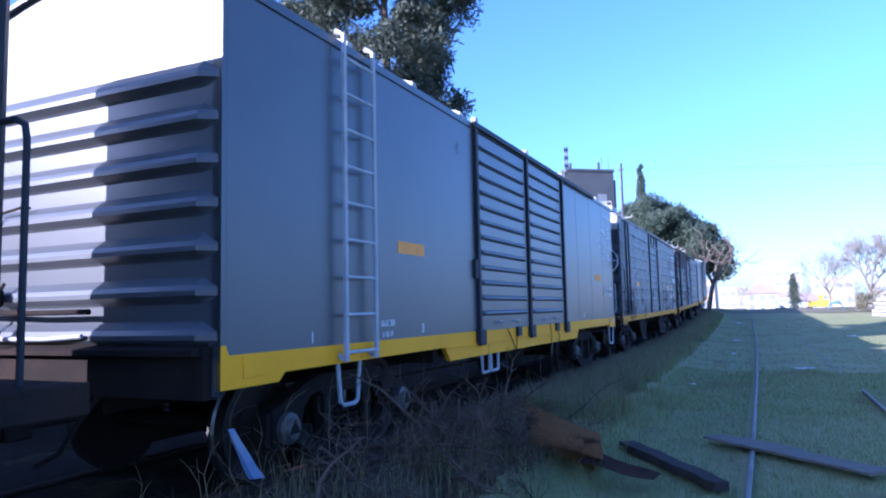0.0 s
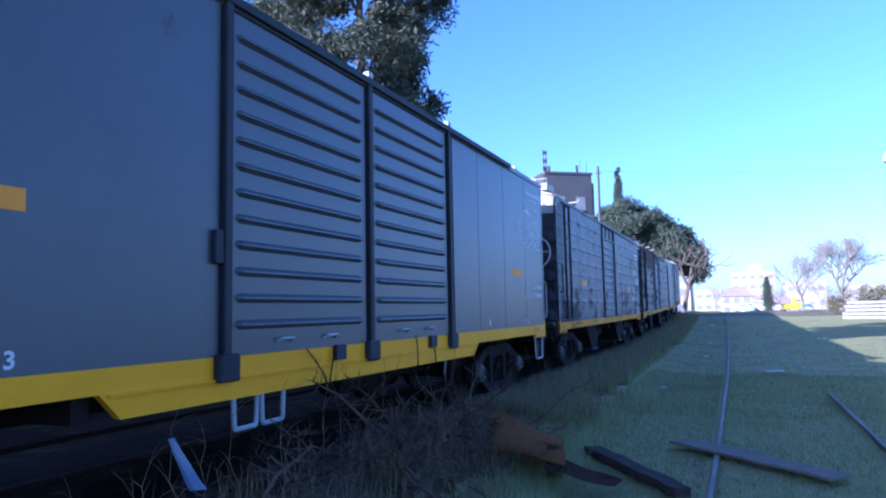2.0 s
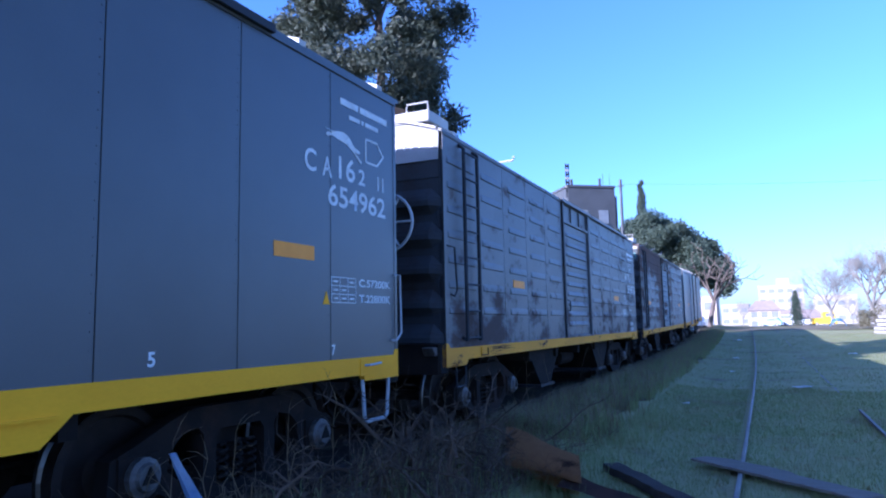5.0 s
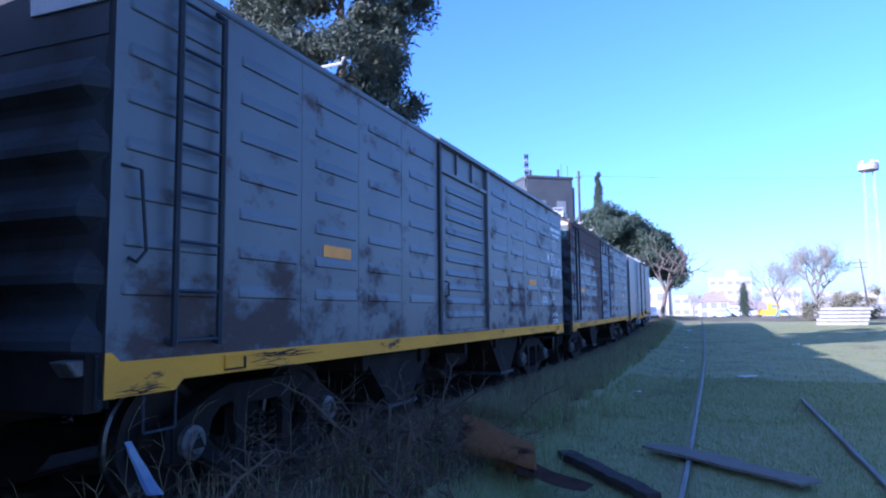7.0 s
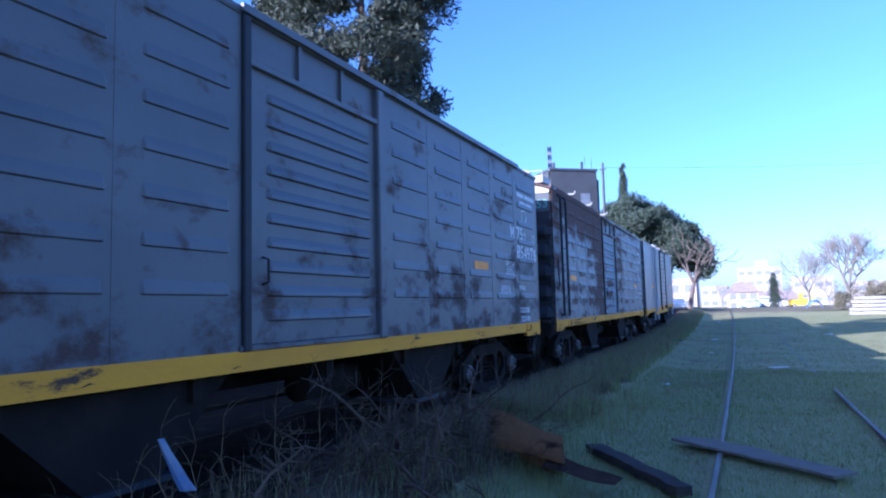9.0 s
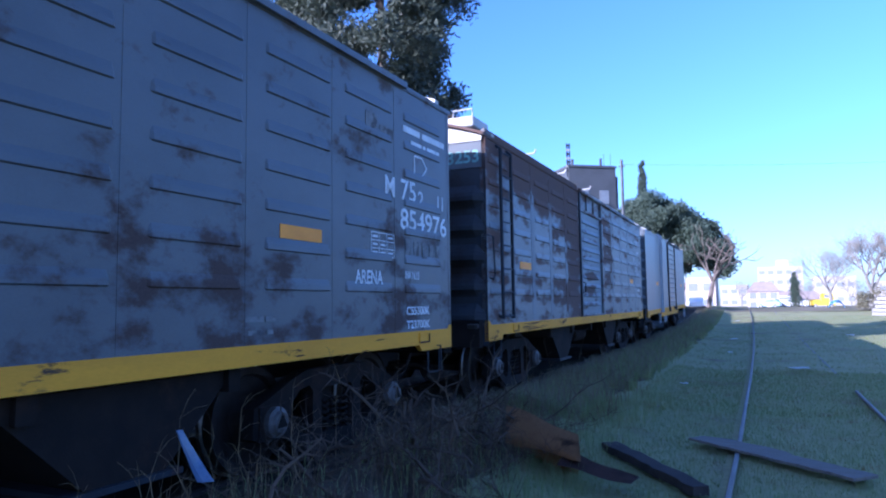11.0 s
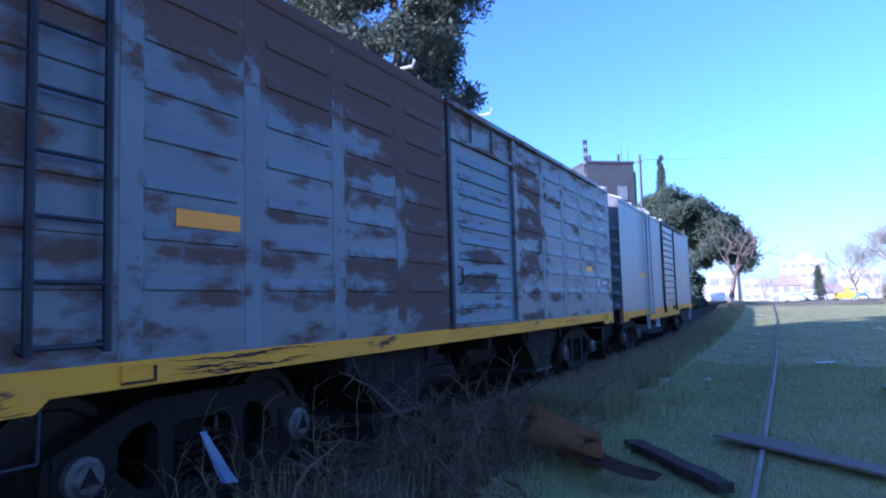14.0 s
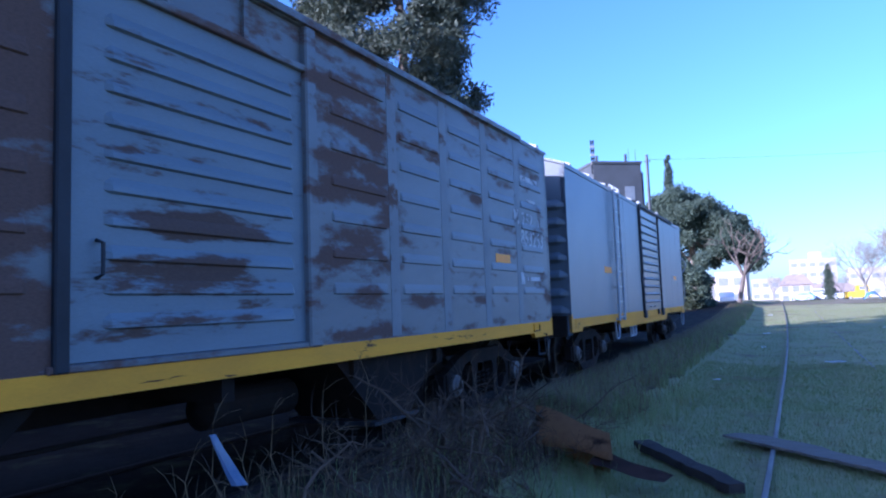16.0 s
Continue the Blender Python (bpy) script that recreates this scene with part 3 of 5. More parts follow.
        part("spoke", tubed([(1.24, LONG + 0.15, 2.70), (1.24 + 0.32 * math.cos(a), LONG + 0.17, 2.70 + 0.32 * math.sin(a))], 0.013, 5), STEEL_LIGHT, hub)
    coupling(w)
    underframe(w, False)
    for a, b, z in ((2.55, 3.15, 2.15), (11.76, 12.30, 2.145)):
        part("reflector", boxed(HALF + 0.001, HALF + 0.004, a, b, z, z + 0.125), ORANGE, w, "orange-yellow reflector strip")
    return w


# Very dark so the plate looks shaded although the sun reaches it.
GABLE = material("shade_brown_plate", (0.026, 0.022, 0.018), (0.016, 0.014, 0.012), 2, 0.95, bump=0.15, spec=0.05)
CRACK = material("bare_cracked_steel", (0.045, 0.032, 0.025), (0.03, 0.022, 0.018), 5, 0.85, bump=0.2, spec=0.2)


def label_holder(w, y, mat):
    """A small raised frame for a paper label on the sill."""
    holder = part("label_frame", boxed(HALF + 0.004, HALF + 0.010, y, y + 0.25, 1.15, 1.265), mat, w)
    for a, b, c, d in ((0, 0.25, 0, 0.016), (0, 0.25, 0.099, 0.115), (0, 0.016, 0.016, 0.099), (0.234, 0.25, 0.016, 0.099)):
        part("edge", boxed(HALF + 0.010, HALF + 0.022, y + a, y + b, 1.15 + c, 1.15 + d), CRACK if c == 0 or a else mat, holder)


def sill_crack(w, y, z, long, rnd):
    """A wandering strip where the sill's paint has split and shows dark steel."""
    n = max(3, int(long / 0.06))
    verts, faces = [], []
    for i in range(n + 1):
        z += rnd.uniform(-0.012, 0.012)
        z = min(max(z, 1.07), 1.27)
        t = 0.0055 * math.sin(math.pi * i / n) * rnd.uniform(0.3, 1.3)
        verts += [(HALF + 0.0085, y + long * i / n, z - t), (HALF + 0.0085, y + long * i / n, z + t + 0.0008)]
        if i:
            faces.append((2 * i - 2, 2 * i, 2 * i + 1, 2 * i - 1))
    raw("paint_crack", verts, faces, CRACK, w)


def ribbed_wagon(paint, door_paint, post_paint, sill_mat, label, brackets, sheet_from, sheet_mat, near=0.0):
    """A boxcar whose sides are pressed in columns of short ribs, with one sliding door."""
    w = tagged(new("boxcar"), label, "freight wagon", "wagons of the train")
    eave, base = 4.0, 1.28
    part("far_wall", boxed(-HALF, -HALF + 0.05, 0.05, LONG - 0.05, base, eave), paint, w)
    columns = [(0.10, 0.52), (1.25, 2.10), (2.38, 3.22), (3.46, 4.30), (4.56, 5.40), (8.02, 8.92), (9.18, 10.05), (10.30, 11.20), (11.43, 12.33), (12.58, 13.50)]
    edges = [0.05 + near, 1.16, 2.24, 3.34, 4.43, 5.55, None, 7.80, 9.05, 10.17, 11.31, 12.46, LONG - 0.05]
    panels = [(a, b) for a, b in zip(edges, edges[1:]) if a is not None and b is not None]
    for (a, b), (c, d) in zip(panels, columns):
        if a < 0.2:
            c, d = 0.10 + near, 1.02
        bm = boxed(HALF - 0.05, HALF, a, b, base, eave - 0.06)
        panel = part("side_panel", bm, paint, w, "steel panel with short pressed ribs")
        rib_rows(panel, HALF, c, d, [1.72 + 0.316 * k for k in range(7)], 0.032, 0.019, 0.03, paint)
    for y in (1.18, 2.24, 3.34, 4.43, 9.05, 10.17, 11.31, 12.46):
        part("panel_post", boxed(HALF, HALF + 0.0025, y - 0.085, y + 0.085, base + 0.02, eave - 0.07), post_paint, w)
    for y0 in (near, LONG - 0.05):
        part("corner_post", boxed(HALF - 0.08, HALF + 0.004, y0, y0 + 0.05, base, eave - 0.06), paint, w)
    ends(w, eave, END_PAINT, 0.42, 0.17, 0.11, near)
    part("eave_rail", boxed(HALF - 0.05, HALF + 0.012, near, LONG, eave - 0.06, eave), paint, w, bevel=0.006)
    part("door_rail", boxed(HALF + 0.014, HALF + 0.055, 5.5, 12.6, eave - 0.05, eave + 0.02), paint, w, bevel=0.005)
    if near:
        part("roof_edge", boxed(HALF - 0.05, HALF + 0.006, near, 5.45, eave, eave + 0.08), paint, w, "raised sheet along the eave", bevel=0.01)
    wagon_roof(w, eave, paint, 2)
    # the door with its header of small panels
    part("header", boxed(HALF - 0.06, HALF - 0.02, 5.55, 7.80, 3.60, eave - 0.05), paint, w)
    for y in (6.28, 6.98):
        part("header_stud", boxed(HALF - 0.02, HALF + 0.012, y, y + 0.05, 3.60, eave - 0.06), paint, w)
    part("header_bar", boxed(HALF - 0.04, HALF + 0.03, 5.55, 7.80, 3.55, 3.61), paint, w, bevel=0.008)
    bm = boxed(HALF - 0.06, HALF - 0.012, 5.61, 7.67, base + 0.05, 3.56)
    door = part("door", bm, door_paint, w, "ribbed sliding door with worn paint")
    rib_rows(door, HALF - 0.012, 5.84, 7.54, [1.52 + 0.2 * k for k in range(10)], 0.036, 0.030, 0.05, door_paint, 2.4)
    part("handle", tubed([(HALF - 0.01, 5.80, 2.02), (HALF + 0.05, 5.80, 2.0), (HALF + 0.05, 5.80, 1.82), (HALF - 0.01, 5.80, 1.80)], 0.012, 6), PAINT_DARK, door)
    part("door_frame", boxed(HALF - 0.04, HALF + 0.035, 5.53, 5.62, base, eave - 0.05), PAINT_DARK, w, bevel=0.01)
    part("door_frame", boxed(HALF - 0.04, HALF + 0.045, 7.66, 7.80, base, eave - 0.05), paint, w, bevel=0.015)
    part("door_track", boxed(HALF - 0.04, HALF + 0.022, 5.5, 7.85, base, base + 0.045), paint, w, bevel=0.008)
    poly = [(near, 1.06), (0.60, 1.06), (0.68, 1.13), (12.9, 1.13), (12.98, 1.06), (LONG, 1.06), (LONG, 1.33), (LONG - 0.06, 1.33), (LONG - 0.09, 1.285), (near + 0.12, 1.285), (near + 0.05, 1.345), (near, 1.345)]
    sill(w, poly, sill_mat, "yellow side sill, chipped and cracked")
    label_holder(w, 1.11, sill_mat)
    label_holder(w, 12.90, sill_mat)
    rnd = random.Random(len(brackets))
    for k in range(9):  # paint that has cracked along the sill
        y, z = 1.40 + rnd.uniform(0, 0.35), 1.16 + 0.10 * rnd.random()
        sill_crack(w, y, z, rnd.uniform(0.2, 0.95) * (1.6 if near else 1.0), rnd)
    for k in range(7):
        sill_crack(w, rnd.uniform(3, 12.8), 1.14 + 0.1 * rnd.random(), rnd.uniform(0.06, 0.25), rnd)
    for k in range(5):
        sill_crack(w, near + rnd.uniform(0.02, 0.2), 1.075 + 0.03 * rnd.random(), rnd.uniform(0.1, 0.4), rnd)
    part("end_bracket", prism(bmesh.new(), [(near - 0.20, 1.30), (near - 0.02, 1.31), (near - 0.02, 1.21), (near - 0.12, 1.20)], 1.21, 1.37), CAP_STEEL, w, "pale dented bracket on the end beam", bevel=0.01)
    ladder(w, 0.51, 0.97, 1.36, 3.86, 8, PAINT_DARK, 0.07, 0.019)
    part("hand_rail", tubed([(HALF, 0.08, 2.55), (HALF + 0.05, 0.20, 2.53), (HALF + 0.05, 0.26, 2.0), (HALF + 0.05, 0.18, 1.92), (HALF, 0.16, 1.95)], 0.013, 6), PAINT_DARK, w)
    stirrup(w, 0.34, 0.64, 0.80, 1.09, PAINT_DARK, 0.012, 0.010)
    stirrup(w, 13.16, 13.46, 0.80, 1.09, PAINT_DARK, 0.012, 0.010)
    # roof end platform, pale in the sun
    part("roof_walk", boxed(0.80, 1.30, near - 0.05, near + 0.55, eave + 0.12, eave + 0.27), ROOF_PAINT, w, "pale sheet-steel roof platform", bevel=0.015)
    part("roof_walk", boxed(-0.3, 0.3, 0.45, LONG - 0.3, eave + 0.31, eave + 0.35), ROOF_PAINT, w)
    part("roof_rail", tubed([(0.98, near - 0.03, eave + 0.26), (0.98, near - 0.03, eave + 0.37), (1.28, near - 0.03, eave + 0.37), (1.28, near - 0.03, eave + 0.26)], 0.012, 6), ROOF_PAINT, w)
    for y in brackets:
        part("roof_bracket", tubed([(0.45, y, eave + 0.24), (1.30, y + 0.04, eave + 0.29), (1.33, y + 0.045, eave + 0.36)], 0.018, 5), ROOF_PAINT, w, "pale steel bracket standing out of the roof")
        part("bracket_foot", boxed(0.9, 1.05, y, y + 0.03, eave + 0.10, eave + 0.26), ROOF_PAINT, w)
    # top of the end: shade-dark gable plate and panel, sunlit patch as a pale cap that follows the roof
    def end_plate(name, outline, y0, y1, mat, text):
        bm = bmesh.new()
        f0, f1 = ([bm.verts.new((px, y, pz)) for px, pz in outline] for y in (y0, y1))
        bm.faces.new(f0)
        bm.faces.new(f1[::-1])
        for i in range(len(outline)):
            j = (i + 1) % len(outline)
            bm.faces.new((f0[i], f0[j], f1[j], f1[i]))
        bmesh.ops.recalc_face_normals(bm, faces=bm.faces)
        part(name, bm, mat, w, text)

    split = 3.90 if near else 3.62
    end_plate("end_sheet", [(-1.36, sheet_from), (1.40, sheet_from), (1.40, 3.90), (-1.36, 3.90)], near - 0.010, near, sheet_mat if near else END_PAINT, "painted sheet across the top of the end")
    # Outline and pale colour copy the sunlit area of the end wall.
    end_plate("end_cap", [(0.70, split), (1.40, split), (1.42, 3.99), (1.25, 4.055), (1.0, 4.135), (0.66, 4.215)], near - 0.03, near - 0.012, sheet_mat if not near else ROOF_PAINT, "sunlit patch under the roof, set in pale paint")
    end_plate("cap_lip", [(0.64, 4.20), (1.0, 4.12), (1.40, 4.0), (1.40, 4.03), (1.0, 4.155), (0.64, 4.235)], near - 0.075, near - 0.031, ROOF_PAINT, "pale folded lip")
    end_plate("gable_plate", [(-0.88, 4.05), (0.88, 4.05), (0.90, 4.40), (0.52, 4.57), (0.0, 4.66), (-0.52, 4.57), (-0.90, 4.40)], near + 0.44, near + 0.47, GABLE, "brown upright roof-end plate, darkened as if in shade")
    coupling(w)
    underframe(w, True)
    return w


def running_mark(w, y, z):
    """The firm's mark: a plain running-animal shape and an open arrow."""
    pts = [(0.0, 0.185), (0.13, 0.175), (0.20, 0.195), (0.30, 0.205), (0.40, 0.17), (0.47, 0.105), (0.585, 0.075), (0.56, 0.045), (0.49, 0.06), (0.61, -0.02), (0.60, -0.045), (0.46, 0.045), (0.40, 0.075), (0.30, 0.105), (0.20, 0.115), (0.10, 0.135), (0.04, 0.11), (0.0, 0.125), (0.03, 0.15), (0.12, 0.16)]
    part("mark", prism(bmesh.new(), [(y + a, z + b) for a, b in pts], HALF + 0.001, HALF + 0.004), WHITE, w)


def arrow_mark(w, y, z, k=1.0):
    for a, b in (((0, 0), (0, 0.26)), ((0, 0.26), (0.24, 0.26)), ((0, 0), (0.24, 0)), ((0.24, 0.26), (0.38, 0.13)), ((0.24, 0), (0.38, 0.13))):
        d = Vector((b[0] - a[0], b[1] - a[1])).normalized() * 0.012
        part("mark", prism(bmesh.new(), [(y + (a[0] - d.y) * k, z + (a[1] + d.x) * k), (y + (a[0] + d.y) * k, z + (a[1] - d.x) * k), (y + (b[0] + d.y) * k, z + (b[1] - d.x) * k), (y + (b[0] - d.y) * k, z + (b[1] + d.x) * k)], HALF + 0.001, HALF + 0.004), WHITE, w)


def data_table(w, y, z, wide, high):
    for k in range(4):
        bars([(y, y + wide, z + high * k / 3 - 0.004, z + high * k / 3 + 0.004)], w)
    for k in range(4):
        bars([(y + wide * k / 3 - 0.004, y + wide * k / 3 + 0.004, z, z + high)], w)
    for r in range(3):
        for c in range(3):
            if (r + c) % 4 != 3:
                bars([(y + wide * c / 3 + 0.03, y + wide * (c + 1) / 3 - 0.03, z + high * r / 3 + 0.03, z + high * (r + 1) / 3 - 0.03)], w)


DOOR_RUSTY = material("blue_grey_door_paint", (0.150, 0.185, 0.210), (0.118, 0.145, 0.168), 1.2, 0.55, bump=0.1, patch=(0.088, 0.056, 0.042), patch_at=0.62, patch_soft=0.04, patch_scale=2.4, stretch=(1, 0.5, 2.4), blobs=((6.5, 2.18, 0.95, 0.13, 0.22), (6.4, 1.84, 0.9, 0.16, 0.18), (7.2, 1.6, 0.5, 0.15, 0.08), (6.0, 1.5, 0.5, 0.12, 0.08)))
POST_PAINT = material("pale_post_paint", (0.165, 0.182, 0.192), (0.125, 0.137, 0.146), 1.5, 0.6, bump=0.1, patch=(0.108, 0.064, 0.047), patch_at=0.60, patch_soft=0.04, patch_scale=2.2, speck=0.06, stretch=(1, 0.8, 1.1), blobs=C_RUST)
WHITE_WORN = material("worn_white_paint", (0.50, 0.52, 0.53), (0.3, 0.32, 0.34), 7, 0.7, bump=0.0, patch=(0.15, 0.15, 0.16), patch_at=0.55, patch_soft=0.04, patch_scale=7)
GREEN_PAINT = material("pale_green_paint", (0.20, 0.42, 0.38), (0.12, 0.24, 0.22), 7, 0.7, bump=0.0)
OLD_WHITE = material("ghost_of_old_paint", (0.20, 0.20, 0.19), (0.12, 0.125, 0.13), 9, 0.7, bump=0.0, patch=(0.085, 0.08, 0.08), patch_at=0.50, patch_soft=0.06, patch_scale=8)
WAGON_AT = [-33.12, -18.17, -3.24, 11.58]
wagon_a = smooth_wagon(PAINT, PAINT, PAINT, YELLOW, "dark grey flat-sided boxcar with yellow sill and ribbed double doors", 11)
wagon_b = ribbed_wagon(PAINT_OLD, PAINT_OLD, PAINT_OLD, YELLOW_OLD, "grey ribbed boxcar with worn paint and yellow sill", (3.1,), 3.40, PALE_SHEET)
wagon_c = ribbed_wagon(PAINT_RUSTY, DOOR_RUSTY, POST_PAINT, YELLOW_OLD, "grey ribbed boxcar heavily patched with brown rust", (2.9, 5.0, 7.3), 3.52, END_SHEET, 0.07)
wagon_d = smooth_wagon(PAINT_LIGHT, PAINT, PAINT_LIGHT, YELLOW_OLD, "light grey flat-sided boxcar with a dark ribbed door", 11, ((6.58, 9.06),), (6.48, 9.14), 3.35)
WAGONS = [wagon_a, wagon_b, wagon_c, wagon_d]


# markings
part("triangle_mark", prism(bmesh.new(), [(12.43, 1.77), (12.53, 1.77), (12.48, 1.89)], HALF + 0.001, HALF + 0.004), YELLOW, wagon_a)
running_mark(wagon_a, 12.47, 3.20)
arrow_mark(wagon_a, 13.16, 3.20, 0.9)
bars([(12.71, 13.02, 3.67, 3.735), (13.05, 13.58, 3.67, 3.735), (12.86, 13.05, 3.555, 3.60), (13.08, 13.12, 3.555, 3.60), (13.15, 13.40, 3.555, 3.60)], wagon_a)
for text, y, z, high, wide in (("C", 12.16, 2.94, 0.19, 0.17), ("A", 12.42, 2.93, 0.18, 0.15), ("16", 12.68, 2.95, 0.21, 0.28), ("2", 13.02, 2.95, 0.15, 0.12), ("11", 13.38, 2.95, 0.14, 0.12),
                               ("654962", 12.51, 2.68, 0.19, 1.02), ("C.57200K", 13.02, 1.95, 0.07, 0.60), ("T.22800K", 13.02, 1.80, 0.07, 0.60), ("5", 10.55, 1.34, 0.09, 0.06),
                               ("7", 12.56, 1.32, 0.09, 0.06), ("3", 3.06, 1.32, 0.09, 0.06), ("1", 1.05, 1.31, 0.09, 0.02), ("SAUC 503", 2.18, 1.41, 0.06, 0.28), ("21 05 19", 2.20, 1.31, 0.045, 0.22)):
    lettering(text, y, z, high, wagon_a, width=wide)
data_table(wagon_a, 12.56, 1.79, 0.40, 0.23)
arrow_mark(wagon_b, 12.84, 3.045, 0.8)
bars([(12.58, 12.98, 3.48, 3.55), (13.03, 13.62, 3.48, 3.55), (12.76, 13.02, 3.36, 3.41), (13.06, 13.12, 3.36, 3.41), (13.16, 13.48, 3.36, 3.41)], wagon_b)
for text, y, z, high, wide in (("M", 12.18, 2.72, 0.21, 0.20), ("75", 12.52, 2.72, 0.22, 0.34), ("2", 12.92, 2.70, 0.16, 0.13), ("11", 13.42, 2.71, 0.16, 0.15), ("854976", 12.50, 2.40, 0.22, 1.16),
                               ("ARENA", 11.60, 1.79, 0.13, 0.52), ("INV.14.15", 12.60, 1.86, 0.08, 0.32), ("C55300K", 12.62, 1.47, 0.085, 0.56), ("T23700K", 12.62, 1.32, 0.085, 0.56)):
    lettering(text, y, z, high, wagon_b, x=HALF + 0.005, width=wide)
bars([(10.09, 10.30, 1.46, 1.50), (10.32, 10.44, 1.46, 1.50), (10.12, 10.20, 1.36, 1.395), (10.23, 10.30, 1.36, 1.395), (10.33, 10.41, 1.36, 1.395)], wagon_b, x=HALF + 0.005, mat=OLD_WHITE)
bars([(11.80, 12.02, 3.34, 3.52), (12.08, 12.36, 3.30, 3.44)], wagon_b, x=HALF + 0.005, mat=OLD_WHITE)
bars([(12.60, 12.72, 2.12, 2.30), (12.80, 12.92, 2.12, 2.28), (13.0, 13.12, 2.10, 2.26), (13.18, 13.28, 2.13, 2.27), (13.36, 13.46, 2.13, 2.27)], wagon_b, x=HALF + 0.005, mat=OLD_WHITE)
data_table(wagon_b, 11.90, 2.07, 0.46, 0.24)
for text, y, z, high, wide in (("M", 12.30, 2.72, 0.21, 0.20), ("752", 12.62, 2.72, 0.18, 0.44), ("11", 13.3, 2.71, 0.16, 0.15), ("853253", 12.55, 2.42, 0.22, 0.95)):
    lettering(text, y, z, high, wagon_c, x=HALF + 0.005, width=wide, mat=WHITE_WORN)
bars([(12.62, 13.35, 3.38, 3.46), (12.85, 13.2, 3.08, 3.12), (12.50, 12.64, 1.85, 2.02), (12.75, 13.3, 1.9, 1.96)], wagon_c, mat=WHITE_WORN)
for w, text, z in ((wagon_b, "854976", 3.79), (wagon_c, "853253", 3.60)):
    lettering(text, 0.055 if w is wagon_c else -0.034, z, 0.17, w, x=0.60, width=0.76, mat=GREEN_PAINT if w is wagon_c else WHITE, flip=True)
for w, spec in ((wagon_b, ((2.54, 3.08, 2.13), (10.49, 11.06, 2.13))), (wagon_c, ((1.52, 2.10, 2.13), (11.6, 12.1, 2.13)))):
    for a, b, z in spec:
        part("reflector", boxed(HALF + 0.001, HALF + 0.006, a, b, z, z + 0.115), ORANGE, w, "orange reflector strip")
bars([(13.4, 13.5, 3.7, 3.75), (13.4, 13.52, 3.3, 3.5), (13.42, 13.5, 3.0, 3.15), (13.42, 13.5, 2.6, 2.75)], wagon_d, mat=WHITE_WORN)


def end_gear(w):
    """Brake pipes and brackets across the near end of the first wagon."""
    part("brake_pipe", tubed([(-1.35, -0.10, 1.62), (-0.9, -0.12, 1.62), (-0.4, -0.12, 1.60), (0.3, -0.12, 1.60)], 0.022, 7), UNDER, w)
    part("brake_pipe", tubed([(-1.3, -0.10, 1.40), (-0.2, -0.10, 1.40), (0.2, -0.10, 1.42)], 0.018, 7), STEEL_LIGHT, w)
    for x in (-1.05, -0.82):
        part("cable", tubed([(x + 0.10, -0.10, 1.85), (x + 0.06, -0.13, 1.74), (x - 0.02, -0.13, 1.66), (x - 0.06, -0.12, 1.55), (x - 0.04, -0.11, 1.42)], 0.013, 6), UNDER, w)
    part("valve", boxed(-0.86, -0.74, -0.2, -0.08, 1.66, 1.80), UNDER, w, bevel=0.015)
    part("tag", boxed(-0.76, -0.68, -0.2, -0.185, 1.36, 1.56), STEEL_LIGHT, w, bevel=0.01)
    part("bracket", prism(bmesh.new(), [(-0.16, 1.28), (0.0, 1.28), (0.0, 1.36), (-0.16, 1.32)], -1.35, 1.35), UNDER, w)
    part("loop", tubed([(-0.95, -0.06, 2.34), (-0.86, -0.1, 2.33), (-0.80, -0.1, 2.42), (-0.55, -0.1, 2.45), (-0.5, -0.05, 2.45)], 0.012, 6), UNDER, w)


end_gear(wagon_a)
for k, (y, z, dy) in enumerate(((5.72, 1.27, 0.35), (6.15, 1.27, -0.08), (7.9, 1.30, 0.05), (8.35, 1.28, 0.12))):
    part("loose_wire", tubed([(HALF + 0.035, y, z), (HALF + 0.045, y + dy * 0.3, z - 0.10), (HALF + 0.04, y + dy * 0.8, z - 0.26), (HALF + 0.03, y + dy, z - 0.42)], 0.007, 5), UNDER, wagon_a, "loose dark wire hanging from the door")
for w in (wagon_b, wagon_c):
    part("sill_bolt", tubed([(HALF, 13.35, 1.10), (HALF + 0.03, 13.40, 1.10), (HALF + 0.03, 13.42, 0.80)], 0.011, 6), PAINT_DARK, w)


